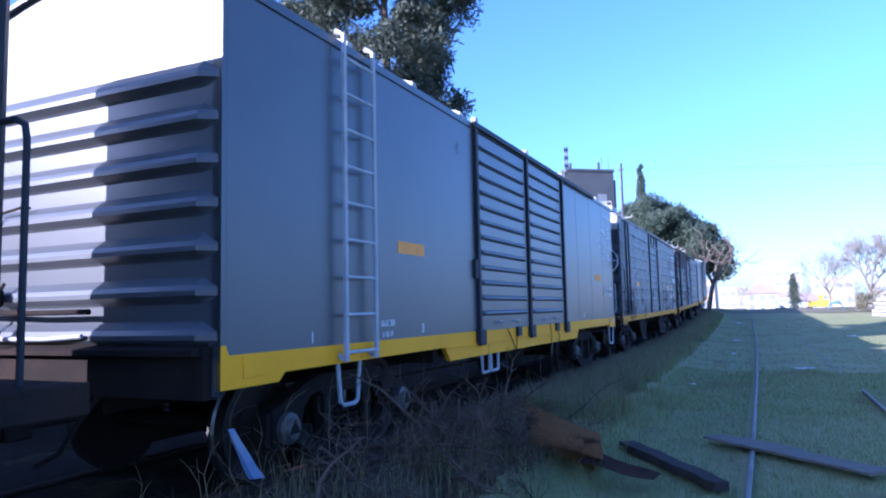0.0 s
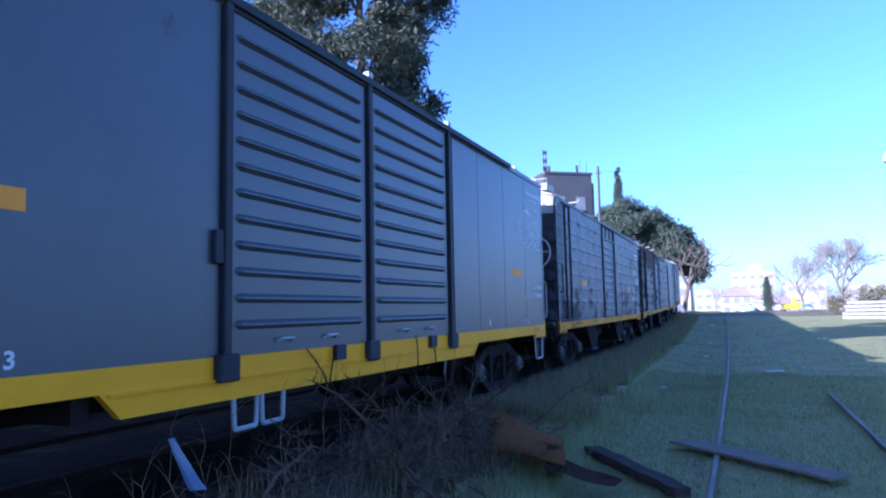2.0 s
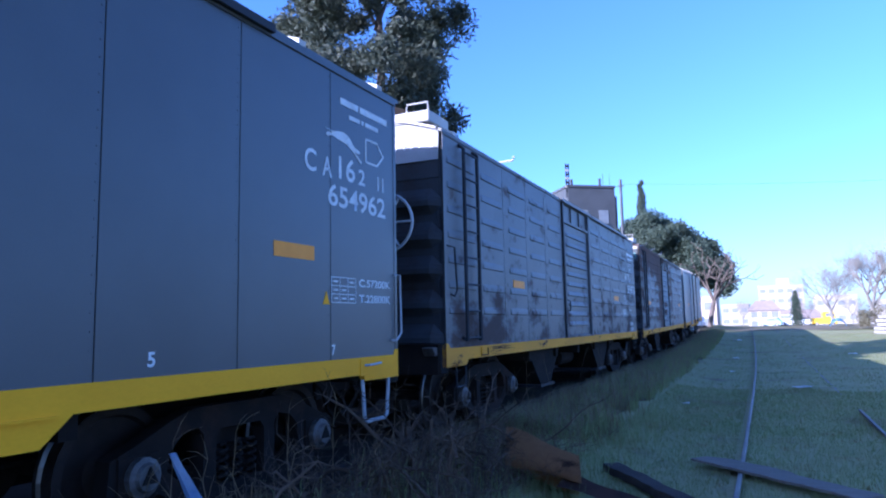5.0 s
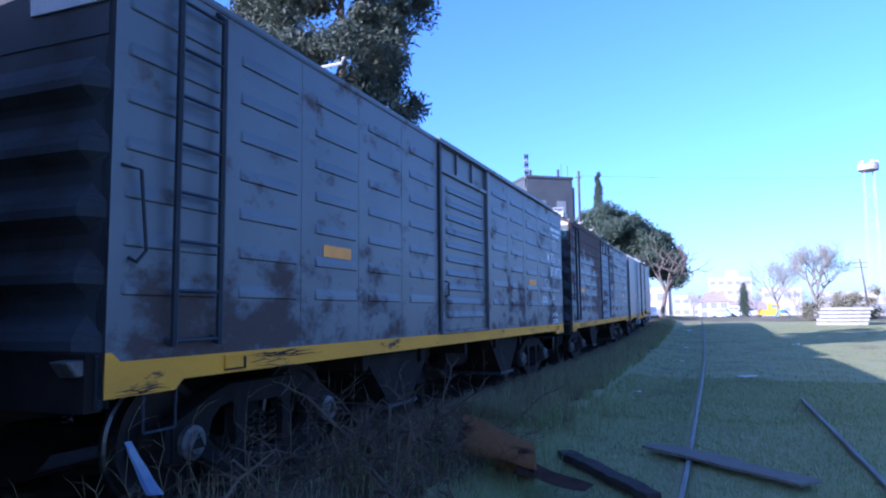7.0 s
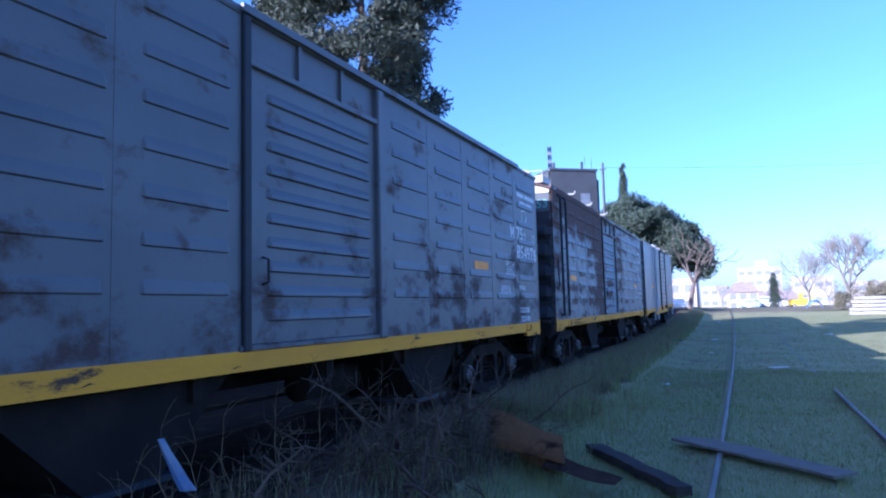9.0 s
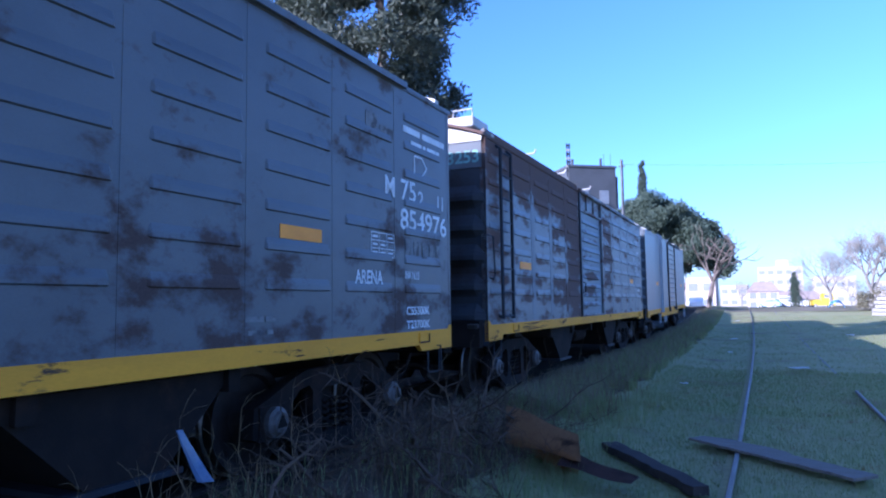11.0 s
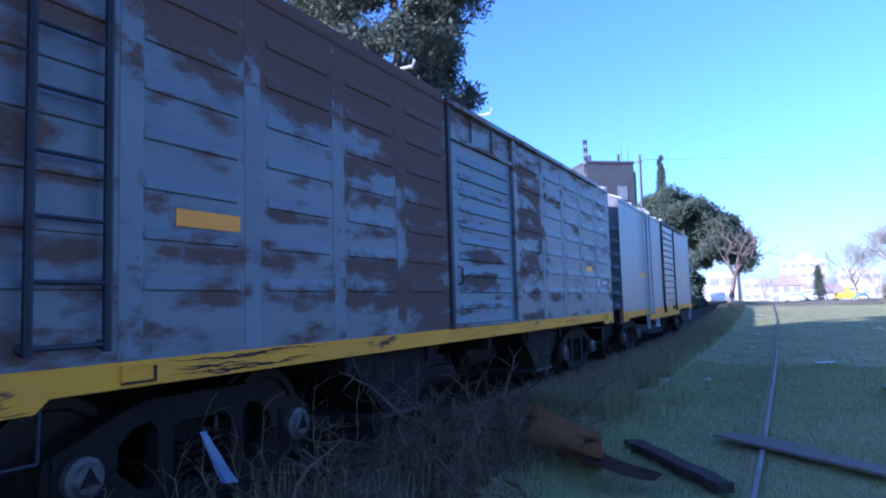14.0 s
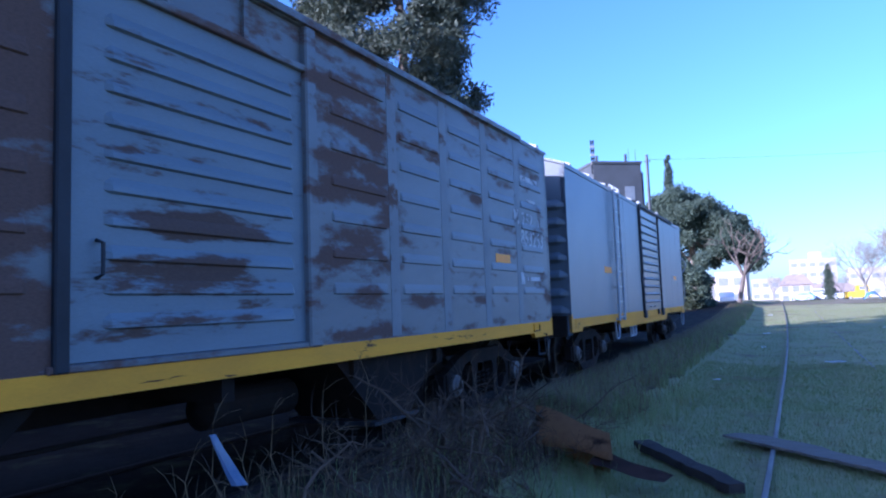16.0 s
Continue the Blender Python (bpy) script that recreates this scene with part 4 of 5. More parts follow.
# ---- the vehicle ahead of the wagons ----
def locomotive():
    w = tagged(new("locomotive"), "dark locomotive end with a steel hand rail", "locomotive")
    part("deck", boxed(-1.42, 1.42, -12.2, -0.95, 1.02, 1.2), UNDER, w, bevel=0.01)
    part("hood", boxed(-0.61, 0.92, -11.5, -1.12, 1.2, 3.92), PAINT_DARK, w, bevel=0.06)
    part("hand_rail", tubed([(1.18, -1.2, 1.2), (1.18, -1.2, 2.55), (1.16, -1.2, 2.64), (1.08, -1.2, 2.68), (0.94, -1.2, 2.68)], 0.02, 8), PAINT_DARK, w)
    part("coupler", boxed(-0.14, 0.14, -0.96, -0.62, 0.74, 1.02), UNDER, w, bevel=0.02)
    for y in (-10.5, -8.0, -5.2, -2.7):
        for s in (-1, 1):
            bm = lathe(bmesh.new(), [(0.765, 0.07), (0.765, 0.485), (0.815, 0.46), (0.905, 0.455), (0.905, 0.39), (0.86, 0.2), (0.92, 0.1)], lambda a, b, c, s=s, y=y: (s * a, y + b, AXLE_Z + c), 24)
            part("wheel", bm, WHEEL, w)
        part("axle", tubed([(-0.8, y, AXLE_Z), (0.8, y, AXLE_Z)], 0.08), UNDER, w)
    part("truck_frame", boxed(-1.0, 1.0, -11.2, -7.2, 0.5, 1.02), UNDER, w)
    part("truck_frame", boxed(-1.0, 1.0, -5.9, -2.0, 0.5, 1.02), UNDER, w)
    return w


engine = locomotive()


# ---- added shade walls beyond the train and the bed under it ----
PLASTER = material("shade_dark_plaster", (0.09, 0.085, 0.078), (0.06, 0.056, 0.05), 0.6, 0.9, bump=0.3)
# Added walls hidden by the wagons; they block sun, and their colour is darkened too.
tagged(part("wall_west", boxed(-10.3, -10.0, -60, 10, -0.3, 3.5), PLASTER), "added plaster wall that shades the track side", "wall", kind="structure")
tagged(part("wall_west_high", boxed(-10.35, -10.0, 10.01, 47, -0.3, 4.9), PLASTER), "added taller plaster wall that shades the ground", "wall", kind="structure")


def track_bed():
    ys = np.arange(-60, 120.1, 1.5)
    # Reaches out to the wall so the dark colour fills the shaded ground.
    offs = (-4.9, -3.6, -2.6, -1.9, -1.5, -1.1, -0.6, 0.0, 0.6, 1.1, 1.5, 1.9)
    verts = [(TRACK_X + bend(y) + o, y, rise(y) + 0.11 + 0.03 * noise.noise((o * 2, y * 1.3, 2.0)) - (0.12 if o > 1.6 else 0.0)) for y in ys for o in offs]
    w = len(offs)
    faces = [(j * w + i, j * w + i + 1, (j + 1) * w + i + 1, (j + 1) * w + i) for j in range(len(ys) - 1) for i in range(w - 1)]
    tagged(raw("track_bed", verts, faces, BALLAST), "ballast under the train's track, darkened for its shade", "track bed", kind="structure")


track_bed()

# ---- plants ----
LEAF_EUC = material("dull_blue_green_leaves", (0.085, 0.105, 0.075), (0.06, 0.075, 0.055), 0.4, 0.6, bump=0, spec=0.3, through_light=0.3)
LEAF_PINE = material("dark_pine_needles", (0.085, 0.12, 0.085), (0.105, 0.14, 0.10), 0.3, 0.7, bump=0, spec=0.3, through_light=0.35)
LEAF_SHRUB = material("dusty_shrub_leaves", (0.06, 0.08, 0.04), (0.04, 0.055, 0.03), 0.5, 0.7, bump=0, through_light=0.3)
LEAF_PALE = material("pale_shrub_leaves", (0.23, 0.21, 0.13), (0.16, 0.15, 0.09), 0.5, 0.7, bump=0, through_light=0.3)
BARK = material("grey_brown_bark", (0.16, 0.13, 0.105), (0.10, 0.08, 0.065), 3, 0.9, bump=0.5)
BARK_PALE = material("grey_bare_twigs", (0.25, 0.235, 0.20), (0.20, 0.185, 0.155), 3, 0.9, bump=0.2)
GRASS = material("grass_blades", (0.25, 0.305, 0.120), (0.285, 0.305, 0.135), 0.9, 0.7, bump=0, second_at=(0.35, 0.65), patch=(0.27, 0.22, 0.105), patch_at=0.60, patch_scale=2.5, spec=0.25, through_light=0.45)
STRAW = material("dry_grass_stalks", (0.26, 0.195, 0.105), (0.055, 0.042, 0.026), 3.5, 0.75, bump=0, spec=0.2, through_light=0.25)
TWIG = material("dead_grey_branches", (0.120, 0.088, 0.060), (0.022, 0.017, 0.013), 4, 0.85, bump=0.3, spec=0.15)
rng = np.random.default_rng(7)


def leaf_mesh(name, centres, radii, per, size, mat, parent, label="", hollow=0.45, long=1.0):
    """A crown of many small leaves gathered in clumps."""
    centres, radii = np.array(centres), np.array(radii)
    k = np.repeat(np.arange(len(centres)), per)
    n = len(k)
    d = rng.normal(size=(n, 3))
    d /= np.linalg.norm(d, axis=1, keepdims=True)
    r = (hollow + (1 - hollow) * rng.random((n, 1))) ** 0.7
    p = centres[k] + d * r * radii[k][:, None] * (0.8 + 0.45 * rng.random((n, 1)))
    a = rng.normal(size=(n, 3))
    a /= np.linalg.norm(a, axis=1, keepdims=True)
    b = np.cross(a, rng.normal(size=(n, 3)))
    b /= np.linalg.norm(b, axis=1, keepdims=True)
    s = size * (0.6 + 0.8 * rng.random((n, 1)))
    quad = np.stack([p - a * s * long, p - b * s * 0.5, p + a * s * long, p + b * s * 0.5], 1).reshape(-1, 3)
    me = bpy.data.meshes.new(name)
    me.vertices.add(4 * n)
    me.vertices.foreach_set("co", quad.ravel())
    me.loops.add(4 * n)
    me.loops.foreach_set("vertex_index", np.arange(4 * n))
    me.polygons.add(n)
    me.polygons.foreach_set("loop_start", np.arange(0, 4 * n, 4))
    me.polygons.foreach_set("loop_total", np.full(n, 4))
    me.update()
    me.validate()
    me.materials.append(mat)
    ob = new(name, me)
    ob.parent = parent
    return tagged(ob, label)


def limb(bm, p, d, length, r, depth, spread, lift, out, ratio=0.72, kids=(2, 3), rnd=random):
    """A branch that forks and tapers; collects its tips."""
    pts = [Vector(p)]
    d = Vector(d).normalized()
    for i in range(3):
        d = (d + Vector((rnd.uniform(-1, 1), rnd.uniform(-1, 1), rnd.uniform(-0.6, 1) * lift)) * 0.16).normalized()
        pts.append(pts[-1] + d * length / 3)
    tube(bm, pts, r, 3 if r < 0.03 else 5 if r < 0.08 else 8, r * 0.62)
    if depth == 0:
        out.append(pts[-1])
        return
    for i in range(rnd.choice(kids)):
        side = Vector((rnd.uniform(-1, 1), rnd.uniform(-1, 1), rnd.uniform(-0.3, 0.8) * lift)).normalized()
        start = pts[-1] if i < 2 else pts[2]
        limb(bm, start, (d + side * spread).normalized(), length * ratio * rnd.uniform(0.8, 1.15), r * 0.58, depth - 1, spread, lift, out, ratio, kids, rnd)


def thing(name, label, category, group="", at=(0, 0, 0)):
    ob = tagged(new(name), label, category, group)
    ob.location = at
    return ob


# the tall tree behind the train
def big_tree():
    t = thing("tree", "tall dark-leaved evergreen tree behind the wagons", "tree", at=(-11.45, 18.9, 0))
    part("trunk", tubed([(0, 0, -0.3), (0.15, 0.1, 3.2), (0.1, 0.2, 6), (0.3, 0.2, 9), (0.2, 0.2, 12.5)], 0.34, 10, 0.10), BARK, t)
    rnd = random.Random(4)
    cs, rs = [], []
    for k in range(160):
        z = rnd.uniform(5.9, 14.6)
        a = rnd.uniform(0, 6.2832)
        reach = 3.35 * (0.86 + 0.14 * math.sin(z * 2.2)) * (1.0 if z < 11.6 else max(0.35, 1 - (z - 11.6) / 5.2))
        q = reach * math.sqrt(rnd.uniform(0.10, 1.0))
        cs.append((q * math.cos(a), q * math.sin(a), z))
        rs.append(rnd.uniform(0.35, 0.8))
    for k in range(12):
        c = cs[k * 5]
        part("limb", tubed([(0.12, 0.12, max(2.5, c[2] - 2.1)), (c[0] * 0.5, c[1] * 0.5, c[2] - 0.7), c], 0.08, 6, 0.016), BARK, t)
    leaf_mesh("crown", cs, rs, 560, 0.058, LEAF_EUC, t, hollow=0.15, long=1.8)


big_tree()


def pine():
    t = thing("tree", "broad dark green pine with a domed crown", "tree", at=(-10.0, 74.6, 0.57))
    t.scale = (1.3, 1.3, 1.3)
    part("trunk", tubed([(0, 0, -0.3), (0.2, 0, 3), (0.0, 0.2, 6), (0.3, 0, 8)], 0.32, 9, 0.12), BARK, t)
    rnd = random.Random(9)
    cs, rs = [], []
    for k in range(190):
        a, q = rnd.uniform(0, 6.2832), math.sqrt(rnd.random())
        x, y = 5.4 * q * math.cos(a), 4.6 * q * math.sin(a)
        high = 9.2 * (1 - 0.42 * q ** 2.2) - 0.20 * x
        cs.append((x, y, rnd.uniform(max(3.2, high - 2.6), high)))
        rs.append(rnd.uniform(0.55, 0.95))
    for k in range(8):
        c = cs[k * 9]
        part("limb", tubed([(0.1, 0, 3.5 + 0.3 * k), (c[0] * 0.5, c[1] * 0.5, c[2] - 1.0), c], 0.09, 6, 0.03), BARK, t)
    leaf_mesh("crown", cs, rs, 640, 0.085, LEAF_PINE, t, hollow=0.3, long=1.5)


pine()


def shrub(x, y, wide, high, mat, label, per=220, seed=1, size=0.09):
    rnd = random.Random(seed)
    t = thing("shrub", label, "shrub", at=(x, y, rise(y) - 0.05))
    cs = [(rnd.uniform(-wide, wide), rnd.uniform(-wide * 0.6, wide * 0.6), rnd.uniform(0.25, high) * rnd.uniform(0.6, 1)) for k in range(int(10 + 9 * wide * high))]
    leaf_mesh("leaves", cs, [rnd.uniform(0.25, 0.55) for c in cs], per, size, mat, t, hollow=0.2, long=1.4)
    bm = bmesh.new()
    for c in cs[:9]:
        tube(bm, [(c[0] * 0.1, c[1] * 0.1, -0.1), (c[0] * 0.5, c[1] * 0.5, c[2] * 0.6), c], 0.03, 5, 0.01)
    tagged(part("stems", bm, BARK, t), kind="stuff")


shrub(-7.9, 55.5, 1.7, 4.4, LEAF_PINE, "dense dark evergreen shrub under the pine", 200, 3, 0.11)
shrub(-7.6, 52.8, 1.0, 1.6, LEAF_SHRUB, "low dusty shrub beside the track", 200, 5)
shrub(7.4, 57.5, 1.7, 1.9, LEAF_PALE, "loose dry brushwood behind stacked sleepers", 90, 6, 0.06)
shrub(9.6, 60.0, 1.5, 2.4, LEAF_PALE, "loose pale-leaved shrub behind stacked sleepers", 150, 8, 0.06)


def bare_tree(x, y, high, seed, label, mat, depth=5, spread=0.75, lean=(0, 0, 1), r=0.2, first=0.27, kids=(3, 3, 4)):
    rnd = random.Random(seed)
    t = thing("tree", label, "tree", "bare trees", at=(x, y, rise(y) - 0.1))
    trunk_top = Vector(lean).normalized() * high * first
    part("trunk", tubed([(0, 0, -0.2), trunk_top * 0.5, trunk_top], r, 9, r * 0.75), mat, t)
    for k in range(5):
        a = k * 1.2566 + rnd.uniform(-0.4, 0.4)
        b2 = bmesh.new()
        limb(b2, trunk_top, (math.cos(a) * 0.6 + lean[0], math.sin(a) * 0.6 + lean[1], 1.0), high * 0.25, r * 0.5, depth - 1, spread, 0.9, [], 0.76, kids, rnd)
        part("branch", b2, mat, t)


bare_tree(-4.9, 63.0, 7.6, 3, "bare dark forked tree beside the line", BARK, 4, 1.1, (0.22, 0, 1), 0.22, 0.32, (2, 2, 3))
bare_tree(8.3, 74.0, 8.0, 12, "large bare winter tree with fine twigs", BARK_PALE, 6, 0.95, (0.05, 0, 1), 0.26, 0.20)
bare_tree(5.3, 75.5, 6.4, 21, "bare winter tree with fine twigs", BARK_PALE, 6, 0.9, (-0.1, 0, 1), 0.17, 0.22)


for k, (x, y, h) in enumerate(((-3.7, 106, 4.2), (4.9, 118, 4.6), (10.2, 112, 5.0))):
    bare_tree(x, y, h, 60 + k, "small bare tree at the line's end", BARK_PALE, 4, 0.8, (0, 0, 1), 0.1)


def cypress(x, y, high, wide, label):
    t = thing("tree", label, "tree", at=(x, y, rise(y)))
    part("trunk", tubed([(0, 0, -0.2), (0, 0, high * 0.9)], 0.2 * wide, 8, 0.05), BARK, t)
    rnd = random.Random(5)
    cs = [(rnd.uniform(-0.10, 0.10) * wide, rnd.uniform(-0.10, 0.10) * wide, z) for z in np.arange(0.09 * high, 0.985 * high, 0.28)]
    leaf_mesh("crown", cs, [(0.75 * (1 - (c[2] / high / 1.02) ** 2.2) + 0.06) * wide for c in cs], 260, 0.09, LEAF_PINE, t, hollow=0.3, long=1.3)


cypress(-13.2, 83.8, 18.0, 1.5, "slim pointed cypress above the pine")
cypress(3.4, 118.0, 5.6, 1.2, "small dark conifer among far houses")

# ---- near the camera: grass, dead brush, scrap ----
def blades(name, xy, high, lean, width, mat, label, category):
    n = len(xy)
    z0 = np.array([ground_z(x, y) for x, y in xy]) - 0.01
    a = rng.random(n) * 6.2832
    h = high * (0.55 + 0.9 * rng.random(n))
    l = lean * h * rng.random(n)
    b = a + rng.normal(size=n) * 0.6
    w = width * (0.7 + 0.6 * rng.random(n))
    base = np.column_stack([xy, z0])
    side = np.column_stack([np.cos(a + 1.57) * w, np.sin(a + 1.57) * w, np.zeros(n)])
    mid = base + np.column_stack([np.cos(a) * l * 0.35, np.sin(a) * l * 0.35, h * 0.6])
    tip = base + np.column_stack([np.cos(b) * l, np.sin(b) * l, h * (1 - 0.3 * (l / (h + 1e-6)) ** 2)])
    v = np.stack([base - side, base + side, mid + side * 0.7, mid - side * 0.7, tip], 1).reshape(-1, 3)
    k = np.arange(n)[:, None] * 5
    quads = (k + [0, 1, 2, 3])
    tris = (k + [3, 2, 4])
    me = bpy.data.meshes.new(name)
    me.vertices.add(5 * n)
    me.vertices.foreach_set("co", v.ravel())
    loops = np.concatenate([quads, tris], 1).ravel()
    me.loops.add(len(loops))
    me.loops.foreach_set("vertex_index", loops)
    me.polygons.add(2 * n)
    start = (np.arange(n)[:, None] * 7 + [0, 4]).ravel()
    me.polygons.foreach_set("loop_start", start)
    me.polygons.foreach_set("loop_total", np.tile([4, 3], n))
    me.update()
    me.validate()
    me.materials.append(mat)
    return tagged(new(name, me), label, category, kind="stuff")


def scatter(n, x0, x1, y0, y1, power=1.0, clump=0.0):
    u, v = rng.random(n), rng.random(n) ** power
    xy = np.column_stack([x0 + (x1 - x0) * u, y0 + (y1 - y0) * v])
    if clump:
        keep = np.array([noise.noise((x * 1.1, y * 1.1, 3.0)) > rng.uniform(-0.5, 0.5) * clump - 0.1 for x, y in xy])
        xy = xy[keep]
    near = (np.abs(xy[:, 0] + 0.42 - np.array([bend(y) for y in xy[:, 1]])) > 0.055)
    return xy[near]


def verge(n, x0, x1, y0, y1, power=1.0, clump=0.0):
    """Scattered places that follow the bent line."""
    xy = scatter(n, x0, x1, y0, y1, power, clump)
    xy[:, 0] += np.array([bend(y) for y in xy[:, 1]])
    return xy


# Darker than the ground to stand for shade beneath the brush.
SOIL = material("shade_dark_litter_soil", (0.125, 0.105, 0.070), (0.070, 0.060, 0.042), 2.5, 0.95, bump=0.8, fine=22, speck=0.25, spec=0.1, patch=(0.075, 0.075, 0.035), patch_at=0.56, patch_scale=1.4)


def soil_bank():
    """Soil strip between the grass and the train's track, darkened for brush shade, with a ragged edge."""
    ys = np.arange(-4, 60.1, 0.4)
    verts = []
    for y in ys:
        edge = -2.25 + 0.45 * noise.noise((0.5, y * 0.55, 7.0)) + 0.2 * noise.noise((0.5, y * 2.1, 3.0)) + (0.25 if 2 < y < 7.5 else 0.0)
        for k in range(7):
            x = -3.75 + (edge + 3.75) * k / 6 + bend(y)
            verts.append((x, y, ground_z(x, y) + (0.012 if k < 6 else -0.03)))
    faces = [(j * 7 + i, j * 7 + i + 1, (j + 1) * 7 + i + 1, (j + 1) * 7 + i) for j in range(len(ys) - 1) for i in range(6)]
    tagged(raw("ground_litter", verts, faces, SOIL), "soil strip beside the track, darkened for shade under brush", "ground", kind="structure")


soil_bank()
# Lighter version of the dry stalks, with distance haze put into the colour.
VERGE = material("haze_pale_dry_weeds", (0.28, 0.24, 0.155), (0.19, 0.165, 0.10), 1.5, 0.75, bump=0, spec=0.25, through_light=0.35)
blades("grass", scatter(105000, -2.2, 5.0, 5.0, 18.0, 1.3), 0.055, 0.9, 0.0032, GRASS, "short green grass in the shade of the train", "grass")
blades("grass_far", scatter(80000, -2.6, 12.0, 11.0, 52.0, 1.4, 0.6), 0.06, 0.9, 0.006, GRASS, "short patchy green grass along the rails", "grass")
blades("tall_grass", scatter(5000, -3.2, -1.5, 2.2, 12.0, 1.0, 0.9), 0.24, 0.9, 0.0038, GRASS, "tall rank grass beside the train's track", "grass")
blades("dry_grass", scatter(2600, -3.35, -2.0, 2.0, 13.0, 1.0, 0.9), 0.38, 1.2, 0.0030, STRAW, "dry yellow grass stalks beside the track", "grass")
blades("verge_grass", verge(15000, -3.75, -2.3, 9.0, 56.0, 1.6, 0.5), 0.28, 0.9, 0.006, VERGE, "dry grass fringe along the ballast", "grass")
blades("bed_weeds", verge(16000, -4.10, -3.5, 8.0, 60.0, 1.4, 0.4), 0.24, 0.9, 0.008, VERGE, "dry weeds growing over the rail", "grass")
blades("verge_weeds", verge(16000, -3.7, -2.2, 9.0, 56.0, 1.6, 0.5), 0.24, 1.1, 0.009, GRASS, "rank green weeds along the ballast", "grass")


def brush():
    """A heap of dead branches; each main stem is an object of its own, the fine twigs are one."""
    rnd = random.Random(17)
    t = thing("brush_heap", "heap of dead grey branches and twigs beside the track", "brush heap", at=(-2.8, 4.9, 0.1))
    twigs = bmesh.new()

    def clear(bm):
        for v in bm.verts:
            if v.co.x < -0.62:
                v.co.x = -0.62 + 0.12 * (v.co.x + 0.62)

    for k in range(150):
        y = rnd.uniform(-1.9, 2.3)
        p = Vector((rnd.uniform(-0.4, 0.65), y, rnd.uniform(0.0, 0.42) * math.exp(-(y / 2.1) ** 2)))
        a = rnd.uniform(0, 6.2832)
        d = Vector((math.cos(a) * 0.8, math.sin(a), rnd.choice((0.05, 0.15, 0.3, 0.5, 1.2)))).normalized()
        r = rnd.choice((0.003, 0.004, 0.005, 0.007, 0.010, 0.018))
        n = rnd.randint(4, 6)
        step = rnd.uniform(0.10, 0.19)
        pts = [p]
        for i in range(n):
            d = (d + Vector((rnd.uniform(-1, 1), rnd.uniform(-1, 1), rnd.uniform(-0.9, 0.7))) * 0.32).normalized()
            pts.append(pts[-1] + d * step)
        bm = tubed(pts, r, 6, r * 0.4)
        clear(bm)
        part("branch", bm, TWIG, t)
        for q in pts[1:]:
            for j in range(rnd.randint(2, 4)):
                e = Vector((rnd.uniform(-1, 1), rnd.uniform(-1, 1), rnd.uniform(-0.3, 1.0))).normalized()
                m = q + e * rnd.uniform(0.06, 0.16)
                tube(twigs, [q, m, m + (e + Vector((rnd.uniform(-1, 1), rnd.uniform(-1, 1), rnd.uniform(-0.5, 0.8))) * 0.7).normalized() * rnd.uniform(0.05, 0.16)], r * 0.3 + 0.0009, 4, 0.0007)
    for k in range(11):  # sawn stubs that stand out of the heap
        p = Vector((rnd.uniform(-0.25, 0.35), rnd.uniform(-0.9, 1.1), 0.05))
        q = p + Vector((rnd.uniform(-0.1, 0.1), rnd.uniform(-0.16, 0.16), rnd.uniform(0.38, 0.62)))
        bm = tubed([p, (p + q) / 2 + Vector((rnd.uniform(-0.03, 0.03), rnd.uniform(-0.03, 0.03), 0)), q], rnd.uniform(0.018, 0.036), 8, 0.015)
        part("stub", bm, TWIG, t, "sawn grey stub")
    clear(twigs)
    tagged(part("twig_tangle", twigs, TWIG, t), kind="stuff")


brush()
blades("dead_leaves", scatter(6000, -3.4, -2.2, 2.6, 7.4, 1.0, 0.3), 0.16, 3.0, 0.004, TWIG, "matted dead stalks under the brush", "dead stalks")


def sapling(x, y, high, seed):
    """A dry upright weed stem with a few bent shoots."""
    rnd = random.Random(seed)
    t = thing("dry_weed", "dry upright weed stem beside the track", "weed", "dry weeds", at=(x, y, ground_z(x, y)))
    pts = [Vector((0, 0, -0.05))]
    for i in range(5):
        pts.append(pts[-1] + Vector((rnd.uniform(-0.05, 0.05), rnd.uniform(-0.07, 0.07), high / 5)))
    part("stem", tubed(pts, 0.0042, 6, 0.0015), STRAW, t)
    for q in pts[2:]:
        for j in range(2):
            e = q + Vector((rnd.uniform(-0.02, 0.12), rnd.uniform(-0.16, 0.16), rnd.uniform(0.02, 0.16)))
            part("shoot", tubed([q, (q + e) / 2 + Vector((0, 0, 0.02)), e], 0.0016, 4, 0.0008), STRAW, t)


for k, (x, y, h) in enumerate(((-3.12, 4.0, 0.75), (-3.2, 4.7, 0.95), (-3.15, 5.5, 0.8), (-3.05, 6.6, 0.85), (-3.2, 7.6, 1.0), (-3.1, 8.4, 0.8), (-3.2, 9.5, 0.9), (-3.15, 10.6, 0.9), (-2.9, 3.3, 0.7), (-3.05, 2.35, 0.55), (-2.95, 2.6, 0.5), (-3.1, 2.75, 0.6), (-2.7, 3.6, 0.5), (-2.5, 4.3, 0.55), (-2.3, 5.2, 0.5), (-3.2, 12.2, 0.9), (-3.22, 14.5, 0.9))):
    sapling(x, y, h, k)


